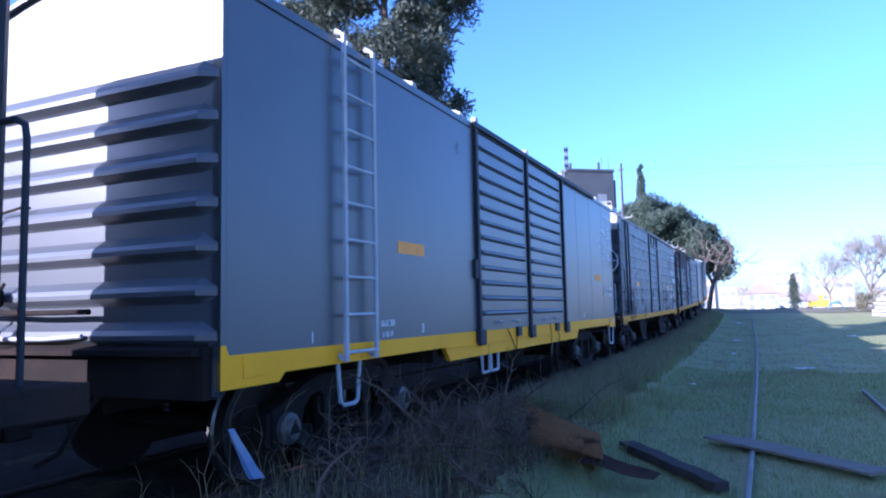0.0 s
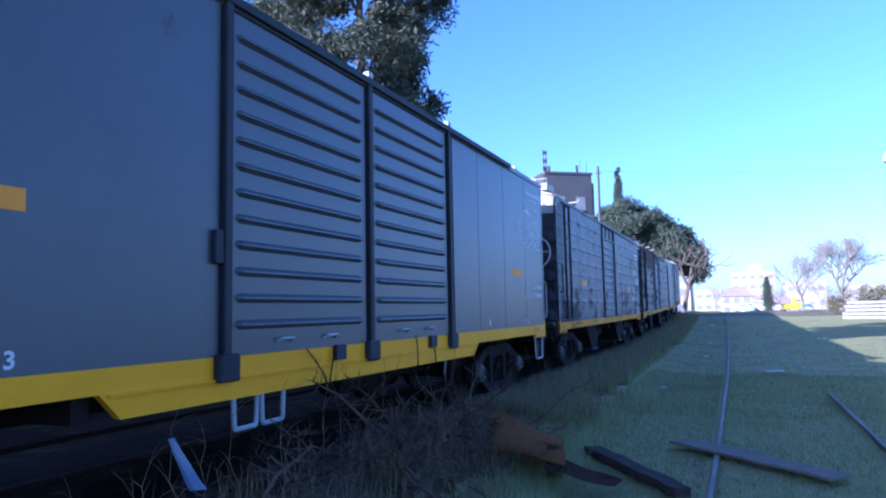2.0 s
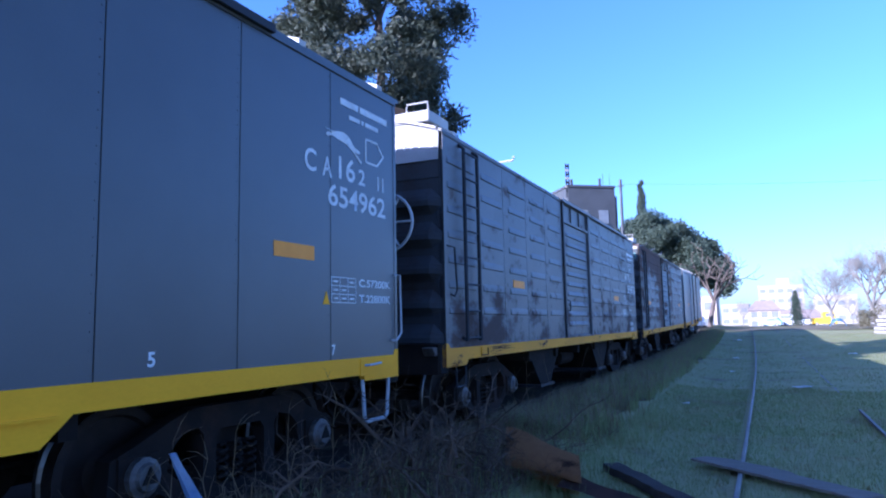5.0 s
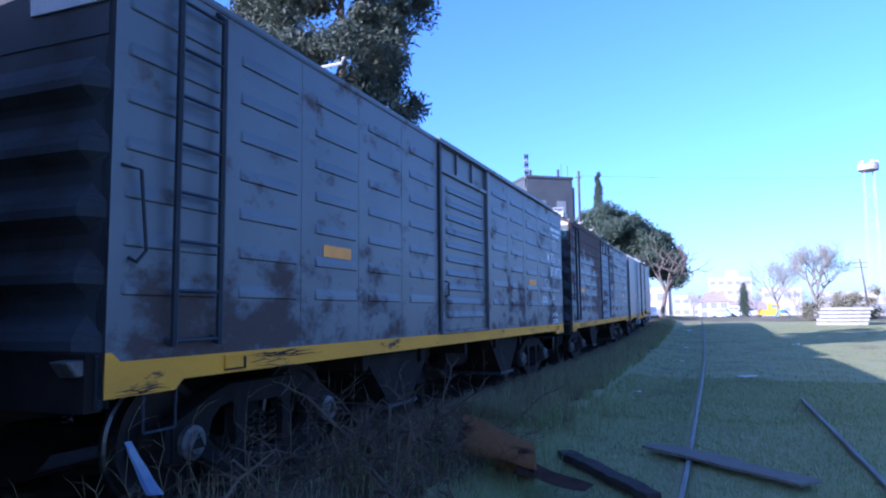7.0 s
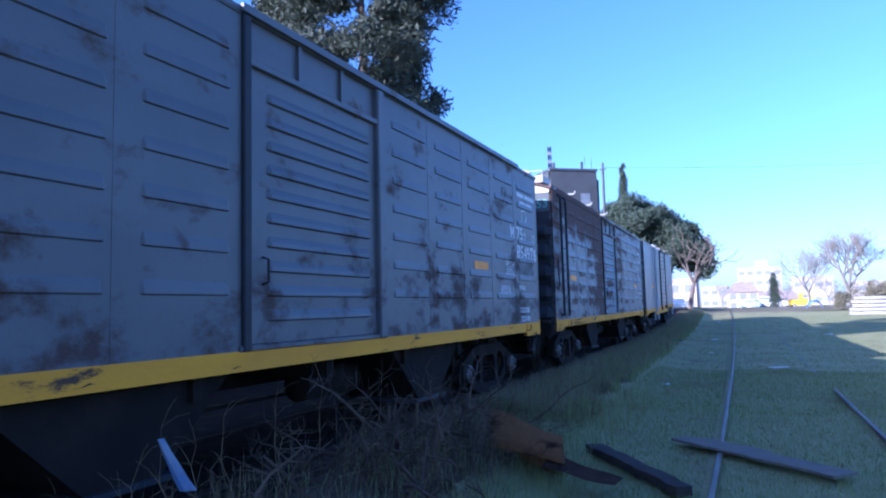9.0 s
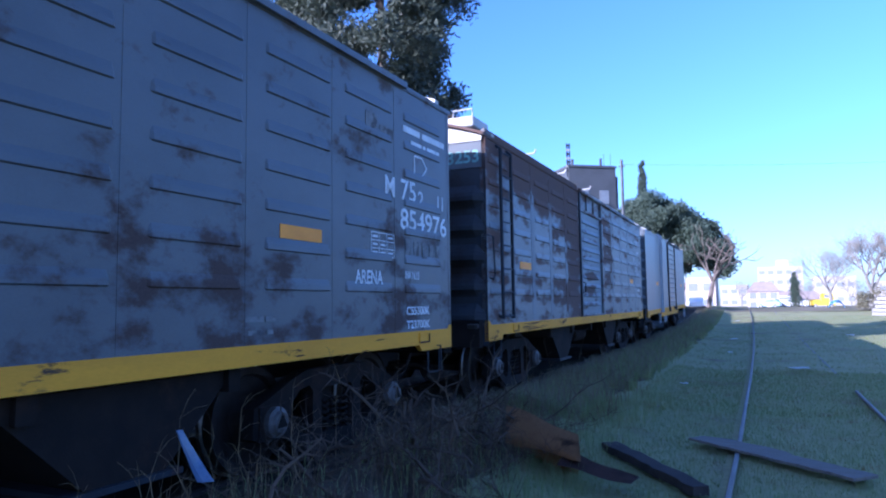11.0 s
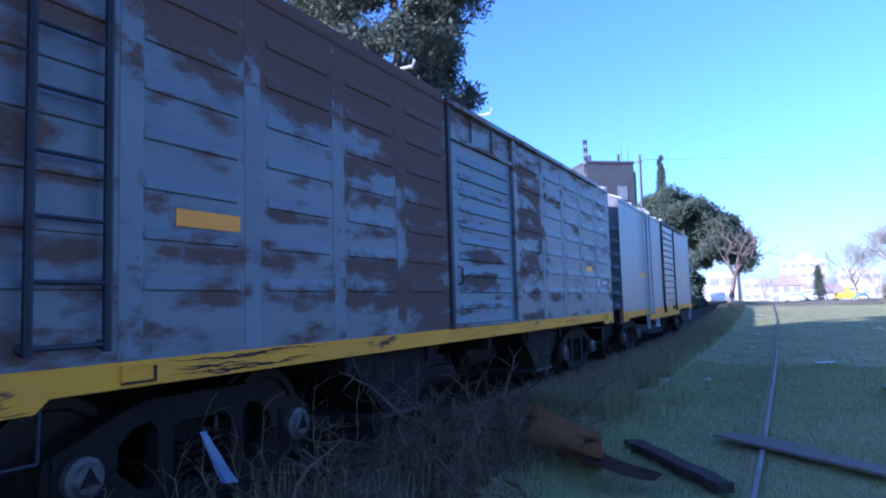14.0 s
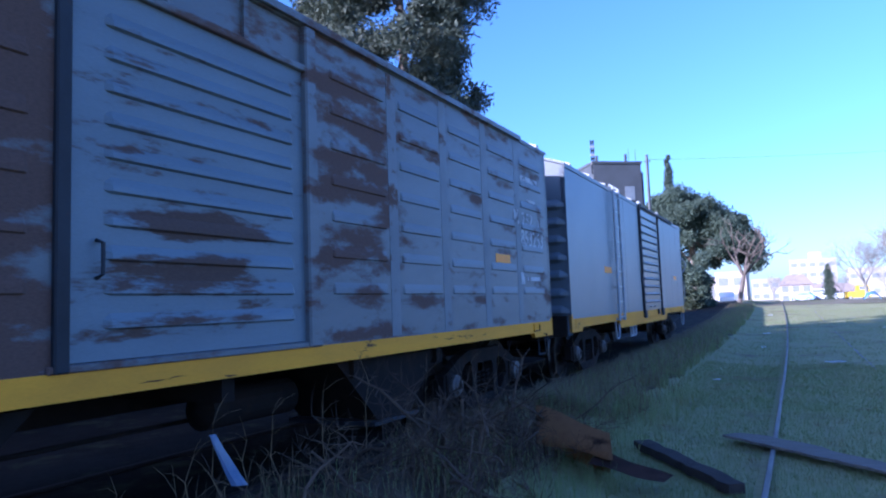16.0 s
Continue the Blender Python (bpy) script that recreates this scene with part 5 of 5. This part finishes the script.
def slab_along(name, a, b, wide, thick, mat, label, category, rough_edge=0.0, seed=3, notch=False):
    """A board from a to b lying as it does, with uneven long edges."""
    rnd = random.Random(seed)
    a, b = Vector(a), Vector(b)
    d = b - a
    side = Vector((-d.y, d.x, 0)).normalized()
    up = Vector((0, 0, 1))
    bm = bmesh.new()
    n = 14
    rows = []
    for i in range(n + 1):
        p = a + d * i / n
        l, r = wide / 2 + rnd.uniform(-1, 1) * rough_edge, wide / 2 + rnd.uniform(-1, 1) * rough_edge
        if notch and i > n * 0.55:
            l -= 0.07
        if notch and i < 2:
            l -= 0.06 * (2 - i)
        rows.append([bm.verts.new(q) for q in (p + side * l, p + side * l + up * thick, p - side * r + up * thick, p - side * r)])
    for u, v in zip(rows, rows[1:]):
        for k in range(4):
            bm.faces.new((u[k], u[(k + 1) % 4], v[(k + 1) % 4], v[k]))
    bm.faces.new(rows[0][::-1])
    bm.faces.new(rows[-1])
    bmesh.ops.recalc_face_normals(bm, faces=bm.faces)
    return tagged(part(name, bm, mat, bevel=0.004), label, category)


slab_along("plank", (-0.80, 8.50, 0.004), (0.70, 7.12, 0.004), 0.36, 0.03, PLANK, "weathered grey plank lying across a rail", "plank", 0.018, 3, True)
ROTTEN = material("rotten_timber", (0.055, 0.045, 0.038), (0.030, 0.025, 0.022), 3, 0.9, bump=0.5, stretch=(1, 1, 4), spec=0.2)
slab_along("old_sleeper", (-1.68, 7.75, -0.04), (-0.60, 6.22, -0.05), 0.17, 0.085, ROTTEN, "dark rotten timber lying in the grass", "timber", 0.02, 5)


def rust_sheet():
    """A bent plate of rusty steel that stands half on edge in the weeds."""
    bm = bmesh.new()
    grid = []
    section = ((0.50, -0.03), (0.40, 0.09), (0.16, 0.19), (-0.05, 0.23), (0.02, 0.33), (0.13, 0.44), (0.27, 0.54))
    for i in range(13):
        u = i / 12
        k = 1 - 0.50 * u ** 1.2
        row = []
        for dy, z in section:
            x = -2.40 + 0.82 * u - 0.30 * dy
            y = 6.42 - 0.30 * u + 0.95 * dy + 0.03 * math.sin(u * 5)
            z = z if z <= 0.23 else 0.23 + (z - 0.23) * k
            row.append(bm.verts.new((x, y, z - 0.03 * u + 0.012 * math.sin(u * 9 + z * 12))))
        grid.append(row)
    for a, b in zip(grid, grid[1:]):
        for k in range(6):
            bm.faces.new((a[k], a[k + 1], b[k + 1], b[k]))
    bmesh.ops.solidify(bm, geom=bm.faces[:], thickness=0.008)
    tagged(part("scrap_plate", bm, RUSTY, smooth=True), "bent orange-brown rusty steel plate in the weeds", "scrap metal")


rust_sheet()


def scrap_strip():
    """A darker torn plate that lies against the rusty one."""
    bm = bmesh.new()
    grid = []
    for i in range(9):
        u = i / 8
        grid.append([bm.verts.new((-1.78 + 0.66 * u + 0.02 * v, 6.02 - 0.10 * u + 0.16 * v, 0.17 * (1 - 0.5 * u) + 0.05 * v * (1 - u) - 0.02 + 0.012 * math.sin(7 * u + v))) for v in (0, 0.5, 1.0, 1.6)])
    for a, b in zip(grid, grid[1:]):
        for k in range(3):
            bm.faces.new((a[k], a[k + 1], b[k + 1], b[k]))
    bmesh.ops.solidify(bm, geom=bm.faces[:], thickness=0.012)
    mat = material("dark_brown_rust", (0.10, 0.055, 0.04), (0.055, 0.034, 0.027), 5, 0.85, spec=0.15, bump=0.3)
    tagged(part("scrap_plate", bm, mat, smooth=True), "dark torn steel plate against a rusty one", "scrap metal")


scrap_strip()


def plastic_strip():
    bm = bmesh.new()
    rows = []
    pts = [(-3.0, 2.88, 0.895), (-2.98, 2.905, 0.82), (-2.95, 2.93, 0.745), (-2.92, 2.95, 0.67), (-2.885, 2.97, 0.605)]
    for i, p in enumerate(pts):
        w = 0.022 + 0.009 * i
        rows.append([bm.verts.new((p[0] - w * 0.8, p[1] - w * 0.3, p[2])), bm.verts.new((p[0], p[1] - 0.02, p[2] + 0.004)), bm.verts.new((p[0] + w * 0.8, p[1] + w * 0.3, p[2] + 0.006))])
    for a, b in zip(rows, rows[1:]):
        for k in range(2):
            bm.faces.new((a[k], a[k + 1], b[k + 1], b[k]))
    bmesh.ops.solidify(bm, geom=bm.faces[:], thickness=0.004)
    mat = material("pale_blue_plastic", (0.42, 0.50, 0.62), (0.22, 0.33, 0.55), 6, 0.4, bump=0.05)
    tagged(part("plastic_strip", bm, mat), "crumpled pale blue plastic strip caught on twigs", "litter")


plastic_strip()
sapling(-2.93, 2.98, 0.72, 31)
sapling(-2.87, 3.03, 0.6, 32)
LITTER = material("white_litter", (0.75, 0.75, 0.73), (0.6, 0.6, 0.58), 8, 0.7, bump=0.2)


def litter(x, y, a, b, seed):
    rnd = random.Random(seed)
    bm = bmesh.new()
    v = [[bm.verts.new((x + a * (i / 3 - 0.5) + rnd.uniform(-0.02, 0.02), y + b * (j / 2 - 0.5), ground_z(x, y) + 0.05 + rnd.uniform(0, 0.035))) for j in range(3)] for i in range(4)]
    for i in range(3):
        for j in range(2):
            bm.faces.new((v[i][j], v[i + 1][j], v[i + 1][j + 1], v[i][j + 1]))
    bmesh.ops.solidify(bm, geom=bm.faces[:], thickness=0.006)
    tagged(part("litter", bm, LITTER), "crumpled white scrap of paper on the grass", "litter", "scraps of litter")


for k, (x, y, a, b) in enumerate(((0.52, 18.0, 0.42, 0.3), (-1.95, 45.0, 0.5, 0.6), (-1.4, 30.0, 0.25, 0.3), (-1.6, 14.2, 0.12, 0.1), (2.9, 33.0, 0.3, 0.4), (-1.2, 23.0, 0.15, 0.2))):
    litter(x, y, a, b, k)


# ---- the house behind the train ----
BRICK = material("dark_brick", (0.075, 0.085, 0.098), (0.058, 0.066, 0.076), 0.6, 0.9, bump=0.3)
DARK_GLASS = material("window_glass", (0.24, 0.26, 0.28), (0.18, 0.2, 0.22), 2, 0.08, bump=0)
METAL_DARK = material("dark_galvanised_steel", (0.08, 0.085, 0.09), (0.05, 0.055, 0.06), 3, 0.5, 0.6, bump=0.05)
CEMENT = material("pale_concrete", (0.40, 0.385, 0.35), (0.30, 0.29, 0.26), 1.5, 0.9, bump=0.3, random=0.12)
WHITE_WALL = material("white_render", (0.38, 0.355, 0.33), (0.31, 0.29, 0.27), 0.3, 0.9, bump=0.1)
TAN_WALL = material("tan_render", (0.50, 0.42, 0.35), (0.42, 0.34, 0.28), 0.4, 0.9, bump=0.1)
TILE = material("brown_roof_tiles", (0.33, 0.27, 0.235), (0.26, 0.21, 0.185), 1.2, 0.85, bump=0.3)


def flats():
    h = thing("house", "tall dark brick house with flat roof and roof masts", "house", at=(-32.16, 121.8, -1.73))
    h.scale = (2.1, 2.1, 2.1)
    h.rotation_euler.z = radians(38)
    part("wall", boxed(0, 4.4, 0, 4.6, -0.5, 13.4), BRICK, h)
    part("parapet", boxed(-0.08, 4.48, -0.08, 4.68, 13.4, 13.6), BRICK, h)
    part("stair_tower", boxed(4.4, 5.2, 1.2, 3.4, -0.5, 12.9), BRICK, h)
    for z in (4.2, 7.2, 10.2):
        for x in (0.9, 2.8):
            win = part("window", boxed(x, x + 0.9, -0.03, 0.02, z, z + 1.2), DARK_GLASS, h)
            part("sill", boxed(x - 0.06, x + 0.96, -0.1, 0.0, z - 0.08, z), BRICK, win)
    for x, y, r, z in ((0.6, 0.6, 0.13, 14.2), (3.4, 0.8, 0.12, 14.4), (4.0, 1.4, 0.02, 15.0), (4.3, 0.7, 0.02, 14.8)):
        part("vent_pipe" if r > 0.1 else "aerial", tubed([(x, y, 13.5), (x, y, z)], r, 8), METAL_DARK, h)
    mast = part("roof_mast", boxed(-0.12, -0.02, 0.1, 0.2, 12.5, 15.5), METAL_DARK, h, "short lattice roof mast")
    for k in range(7):
        part("panel", boxed(-0.16, 0.20, 0.04, 0.10, 13.0 + 0.36 * k, 13.2 + 0.36 * k), CEMENT if k % 2 else METAL_DARK, mast)
    part("post", boxed(0.12, 0.22, 0.1, 0.2, 12.5, 15.5), METAL_DARK, mast)


flats()


def pole(x, y, z1, r, label, arms=(), lean=0.0, mat=METAL_DARK):
    p = thing("utility_pole", label, "pole", "utility poles", at=(x, y, rise(y)))
    part("shaft", tubed([(0, 0, -0.2), (lean, 0, z1 - rise(y))], r, 8, r * 0.7), mat, p)
    for z, w in arms:
        part("cross_arm", boxed(lean * 0.9 - w, lean * 0.9 + w, -0.05, 0.05, z - rise(y), z - rise(y) + 0.1), mat, p)


pole(-10.75, 57.8, 13.5, 0.16, "dark utility pole beside the brick house", ((12.9, 0.25),))
part_wire = tubed([(-10.7 + 34 * k / 12, 57.8 + 20 * k / 12, 13.1 + 1.2 * k / 12 - 1.6 * (k / 12) * (1 - k / 12)) for k in range(13)], 0.009, 4)
tagged(part("wire", part_wire, METAL_DARK), "thin dark overhead wire between poles", "wire")


def stack():
    s = thing("sleeper_stack", "stack of pale concrete sleepers beside the line", "sleeper stack", at=(7.4, 51.9, rise(51.9) - 0.06))
    rnd = random.Random(2)
    base = bmesh.new()
    box(base, -1.42, 1.42, -0.13, 0.13, -0.1, 0.09)
    for v in base.verts:
        if v.co.z > 0:
            v.co.y *= 0.8
            v.co.x *= 0.985
    first = part("sleeper", base, CEMENT, s, bevel=0.012)
    first.location = (0, 0, 0.1)
    for layer in range(5):
        for row in range(5):
            if layer == 0 and row == 0:
                continue
            o = new("sleeper", first.data)
            o.parent = s
            o.location = (rnd.uniform(-0.08, 0.12) + (0.1 if layer == 4 else 0) + 0.06 * layer, row * 0.34 + rnd.uniform(-0.02, 0.02), 0.1 + layer * 0.245)
            o.rotation_euler.z = rnd.uniform(-0.015, 0.015)
    for layer in range(1, 5):
        for x in (-0.8, 0.8):
            part("spacer", boxed(x - 0.04, x + 0.04, -0.1, 1.5, layer * 0.245 - 0.055, layer * 0.245 + 0.0), PLANK, s)


stack()


MAST_STEEL = material("faded_red_white_steel", (0.34, 0.27, 0.25), (0.28, 0.28, 0.28), 0.6, 0.7, bump=0.05)


def mast():
    m = thing("light_mast", "tall pale lattice floodlight mast", "mast", at=(11.25, 62.0, rise(62)))
    for k, (x, y) in enumerate(((-0.45, -0.45), (0.45, -0.45), (0.45, 0.45), (-0.45, 0.45))):
        part("leg", tubed([(x, y, -0.2), (x * 0.75, y * 0.75, 11.4)], 0.028, 6), MAST_STEEL, m)
    for k in range(9):
        z, f = 0.6 + 1.2 * k, 1 - 0.25 * k / 9
        for a, b in (((-1, -1), (1, -1)), ((1, -1), (1, 1)), ((1, 1), (-1, 1)), ((-1, 1), (-1, -1))):
            part("brace", tubed([(a[0] * 0.45 * f, a[1] * 0.45 * f, z), (b[0] * 0.45 * f, b[1] * 0.45 * f, z + (1.2 if k % 2 else 0))], 0.014, 4), MAST_STEEL, m)
    part("platform", lathe(bmesh.new(), [(0, 0.5), (0.1, 0.75), (0.5, 0.75), (0.55, 0.2)], lambda a, b, c: (b, c, 11.4 + a), 16), CEMENT, m)
    for k in range(5):
        a = k * 1.2566
        part("floodlight", boxed(0.6 * math.cos(a) - 0.12, 0.6 * math.cos(a) + 0.12, 0.6 * math.sin(a) - 0.1, 0.6 * math.sin(a) + 0.1, 12.0, 12.25), CEMENT, m)


mast()
pole(14.5, 84.0, 6.9, 0.12, "leaning wooden utility pole with cross-arms", ((6.4, 0.7), (5.9, 0.6)), -0.6, BARK)


# ---- far end of the line: buildings and parked vehicles ----
def block(name, x, y, wide, deep, high, rows, cols, mat, label, category, gable=0.0, hip=False):
    b = thing(name, label, category, at=(x, y, rise(y) - 0.5))
    part("wall", boxed(-wide / 2, wide / 2, 0, deep, 0, high), mat, b)
    if gable:
        bm = bmesh.new()
        v = [bm.verts.new(p) for p in ((-wide / 2 - 0.3, -0.3, high), (wide / 2 + 0.3, -0.3, high), (0, -0.3, high + gable), (-wide / 2 - 0.3, deep + 0.3, high), (wide / 2 + 0.3, deep + 0.3, high), (0, deep + 0.3, high + gable))]
        if hip:  # the ridge runs along the front
            v[2].co, v[5].co = (-wide * 0.28, deep / 2, high + gable), (wide * 0.28, deep / 2, high + gable)
        for f in ((0, 1, 5, 2), (5, 4, 3, 2), (0, 2, 3), (1, 4, 5), (0, 3, 4, 1)) if hip else ((0, 1, 2), (5, 4, 3), (0, 2, 5, 3), (1, 4, 5, 2), (0, 3, 4, 1)):
            bm.faces.new([v[i] for i in f])
        part("roof", bm, TILE, b)
    else:
        part("parapet", boxed(-wide / 2 - 0.1, wide / 2 + 0.1, -0.1, deep + 0.1, high, high + 0.35), mat, b)
    for r in range(rows):
        for c in range(cols):
            cx = -wide / 2 + wide * (c + 0.5) / cols
            cz = high * (r + 0.5) / rows + 0.1
            s = min(0.32 * wide / cols, 0.9)
            win = part("window", boxed(cx - s, cx + s, -0.04, 0.02, cz - 0.55, cz + 0.55), DARK_GLASS, b)
            part("sill", boxed(cx - s - 0.05, cx + s + 0.05, -0.12, 0.0, cz - 0.65, cz - 0.55), mat, win)
    return b


tower = block("apartment_building", 2.8, 225, 12, 12, 11.6, 4, 5, WHITE_WALL, "pale far apartment block with flat roof", "building")
part("lift_house", boxed(-0.9, 2.3, 2, 6, 11.9, 13.9), TAN_WALL, tower)
block("apartment_building", -9, 205, 7, 10, 6.0, 2, 3, WHITE_WALL, "pale low far building", "building")
block("apartment_building", 16, 215, 10, 10, 8, 2, 4, WHITE_WALL, "pale far building behind bare trees", "building")
block("apartment_building", 30, 200, 12, 10, 6, 2, 4, WHITE_WALL, "pale far building behind bare trees", "building")
block("house", -1.2, 140, 5.2, 6, 3.4, 2, 3, TAN_WALL, "small house with a brown pitched roof", "house", 1.9, True)
block("house", 4.8, 150, 10.5, 6, 1.9, 1, 5, WHITE_WALL, "long low white house with brown hipped roof", "house", 1.7, True)
block("house", -9.0, 105, 4.0, 6, 4.6, 2, 2, TAN_WALL, "small brown house beyond the bare tree", "house")
block("house", -13.5, 112, 4.0, 6, 4.0, 1, 2, CEMENT, "small pale house beyond the bare tree", "house", 1.2)
block("shed", 17.0, 100, 6.0, 5, 2.8, 1, 2, CEMENT, "low pale shed beyond the sleepers", "shed")

TYRE = material("black_tyre_rubber", (0.02, 0.02, 0.02), (0.03, 0.03, 0.03), 5, 0.8, bump=0.1)


def vehicle(name, x, y, turn, body_mat, label, long=4.2, high=1.45, wide=1.7, boxy=False):
    v = thing(name, label, "car" if name == "car" else name, "parked vehicles", at=(x, y, rise(y) - 0.05))
    v.rotation_euler.z = radians(turn)
    h, l = high, long / 2
    if boxy:
        low = [(-l, 0.35), (l, 0.35), (l, h * 0.55), (l * 0.92, h * 0.62), (l * 0.80, h), (-l * 0.1, h), (-l * 0.12, h * 0.55), (-l, h * 0.55)]
        glass = [(l * 0.10, h * 0.66), (l * 0.86, h * 0.66), (l * 0.74, h * 0.93), (l * 0.10, h * 0.93)]
    else:
        low = [(-l, 0.3), (l, 0.3), (l, 0.62), (l * 0.9, h * 0.56), (l * 0.45, h * 0.62), (l * 0.12, h * 0.97), (-l * 0.1, h), (-l * 0.6, h * 0.97), (-l * 0.9, h * 0.66), (-l, h * 0.6)]
        glass = [(l * 0.38, h * 0.65), (l * 0.10, h * 0.92), (-l * 0.58, h * 0.92), (-l * 0.80, h * 0.66)]
    part("body", prism(bmesh.new(), low, -wide / 2, wide / 2), body_mat, v, bevel=0.04)
    part("window", prism(bmesh.new(), glass, -wide / 2 - 0.006, wide / 2 + 0.006), DARK_GLASS, v)
    part("windscreen", boxed(-wide * 0.42, wide * 0.42, l * 0.2, l * 0.34, h * 0.68, h * 0.86), DARK_GLASS, v)
    for yy in (-l * 0.62, l * 0.62):
        for s in (-1, 1):
            wheel = part("wheel", lathe(bmesh.new(), [(-0.1, 0.2), (-0.1, 0.31), (0.1, 0.31), (0.1, 0.2)], lambda a, b, c, s=s, yy=yy: (s * (wide / 2 - 0.06) + a, yy + b, 0.31 + c), 16), TYRE, v)
            part("rim", lathe(bmesh.new(), [(0.0, 0.02), (0.0, 0.19), (0.02, 0.19)], lambda a, b, c, s=s, yy=yy: (s * (wide / 2 + 0.045) + a * s, yy + b, 0.31 + c), 12), CEMENT, wheel)
    return v


CAR_WHITE = material("white_car_paint", (0.75, 0.76, 0.77), (0.7, 0.71, 0.72), 1, 0.25, bump=0, speck=0.01)
CAR_BLUE = material("pale_blue_car_paint", (0.35, 0.55, 0.65), (0.32, 0.5, 0.6), 1, 0.25, bump=0, speck=0.01)
CAR_YELLOW = material("bright_yellow_paint", (0.85, 0.58, 0.02), (0.8, 0.54, 0.02), 1, 0.35, bump=0, speck=0.02)
SKIP_BLUE = material("faded_blue_sheet", (0.30, 0.55, 0.75), (0.24, 0.47, 0.65), 1.5, 0.6, bump=0.2)
vehicle("car", -0.2, 128, 75, CAR_BLUE, "pale blue car parked at the line's end", 3.6)
vehicle("car", 3.0, 130, 80, CAR_WHITE, "white car parked beside a blue one", 3.6)
vehicle("car", -8.6, 92, 10, CAR_WHITE, "white parked car under the bare tree")
vehicle("truck", 7.1, 120, -86, CAR_YELLOW, "yellow cab of a parked works truck", 3.4, 2.15, 1.9, True)
vehicle("truck", 3.4, 141, 88, CAR_WHITE, "white van parked beside low houses", 5.5, 2.1, 2.0, True)


def tarp():
    bm = bmesh.new()
    n = 7
    g = [[bm.verts.new((4.1 + 1.15 * i / n, 62.0 + 1.2 * j / n, rise(62.0) + 0.02 + 0.62 * math.sin(math.pi * i / n) ** 0.5 * (0.6 + 0.4 * j / n) + 0.05 * math.sin(5 * i + 3 * j))) for j in range(n + 1)] for i in range(n + 1)]
    for i in range(n):
        for j in range(n):
            bm.faces.new((g[i][j], g[i + 1][j], g[i + 1][j + 1], g[i][j + 1]))
    bmesh.ops.solidify(bm, geom=bm.faces[:], thickness=0.02)
    tagged(part("tarpaulin", bm, SKIP_BLUE, smooth=True), "faded blue tarpaulin over a low heap", "tarpaulin")


tarp()


# ---- the bare yard at the line's end ----
YARD = material("pale_trodden_earth", (0.25, 0.215, 0.15), (0.18, 0.165, 0.10), 0.35, 0.95, bump=0.4, fine=6, patch=(0.14, 0.155, 0.07), patch_at=0.54, patch_scale=0.3, speck=0.15, spec=0.1, stretch=(1, 0.5, 1))


def yard():
    xs, ys = np.arange(-8.0, 20.01, 0.4), np.arange(57.5, 140.1, 2.5)
    verts = [(x, y + (0.9 * noise.noise((x * 0.35, 1.0, 0.0)) if j in (0, len(ys) - 1) else 0.0), ground_z(x, y) + 0.03) for j, y in enumerate(ys) for x in xs]
    w = len(xs)
    faces = [(j * w + i, j * w + i + 1, (j + 1) * w + i + 1, (j + 1) * w + i) for j in range(len(ys) - 1) for i in range(w - 1)]
    tagged(raw("yard", verts, faces, YARD), "pale bare trodden earth at the line's end", "ground", kind="structure")


yard()


# ---- what moves ----
def travel(t):
    """Metres still to go at t seconds, gliding through the rows."""
    ts = [r[0] for r in TRAVEL]
    vs = [r[1] for r in TRAVEL]
    slope = [(vs[min(i + 1, len(vs) - 1)] - vs[max(i - 1, 0)]) / (ts[min(i + 1, len(ts) - 1)] - ts[max(i - 1, 0)]) for i in range(len(ts))]
    i = max(0, min(len(ts) - 2, int(np.searchsorted(ts, t, "right")) - 1))
    h = ts[i + 1] - ts[i]
    u = (t - ts[i]) / h
    return ((2 * u ** 3 - 3 * u ** 2 + 1) * vs[i] + (u ** 3 - 2 * u ** 2 + u) * h * slope[i] + (3 * u ** 2 - 2 * u ** 3) * vs[i + 1] + (u ** 3 - u ** 2) * h * slope[i + 1])


def on_track(y, a=2.03, b=LONG - 2.03):
    """Pose of a vehicle whose near end is at y, its two bogies on the bent, rising track."""
    p, q = (Vector((TRACK_X + bend(v), v, rise(v))) for v in (y + a, y + b))
    d = q - p
    start = p - d.normalized() * a
    return pose(*start, math.degrees(math.atan2(d.z, math.hypot(d.x, d.y))), 0, math.degrees(math.atan2(-d.x, d.y)))


def motions():
    steps = [k * 0.25 for k in range(65)]
    for w, y in zip(WAGONS, WAGON_AT):
        walk(w, [(t, on_track(y + travel(t))) for t in steps])
    walk(engine, [(t, on_track(WAGON_AT[0] + travel(t), -9.5, -3.0)) for t in steps])
    start = travel(0)
    for ob, y in WHEELSETS:
        walk(ob, [(t, pose(0, y, AXLE_Z, math.degrees((start - travel(t)) / 0.46), 0, 0)) for t in steps])


motions()
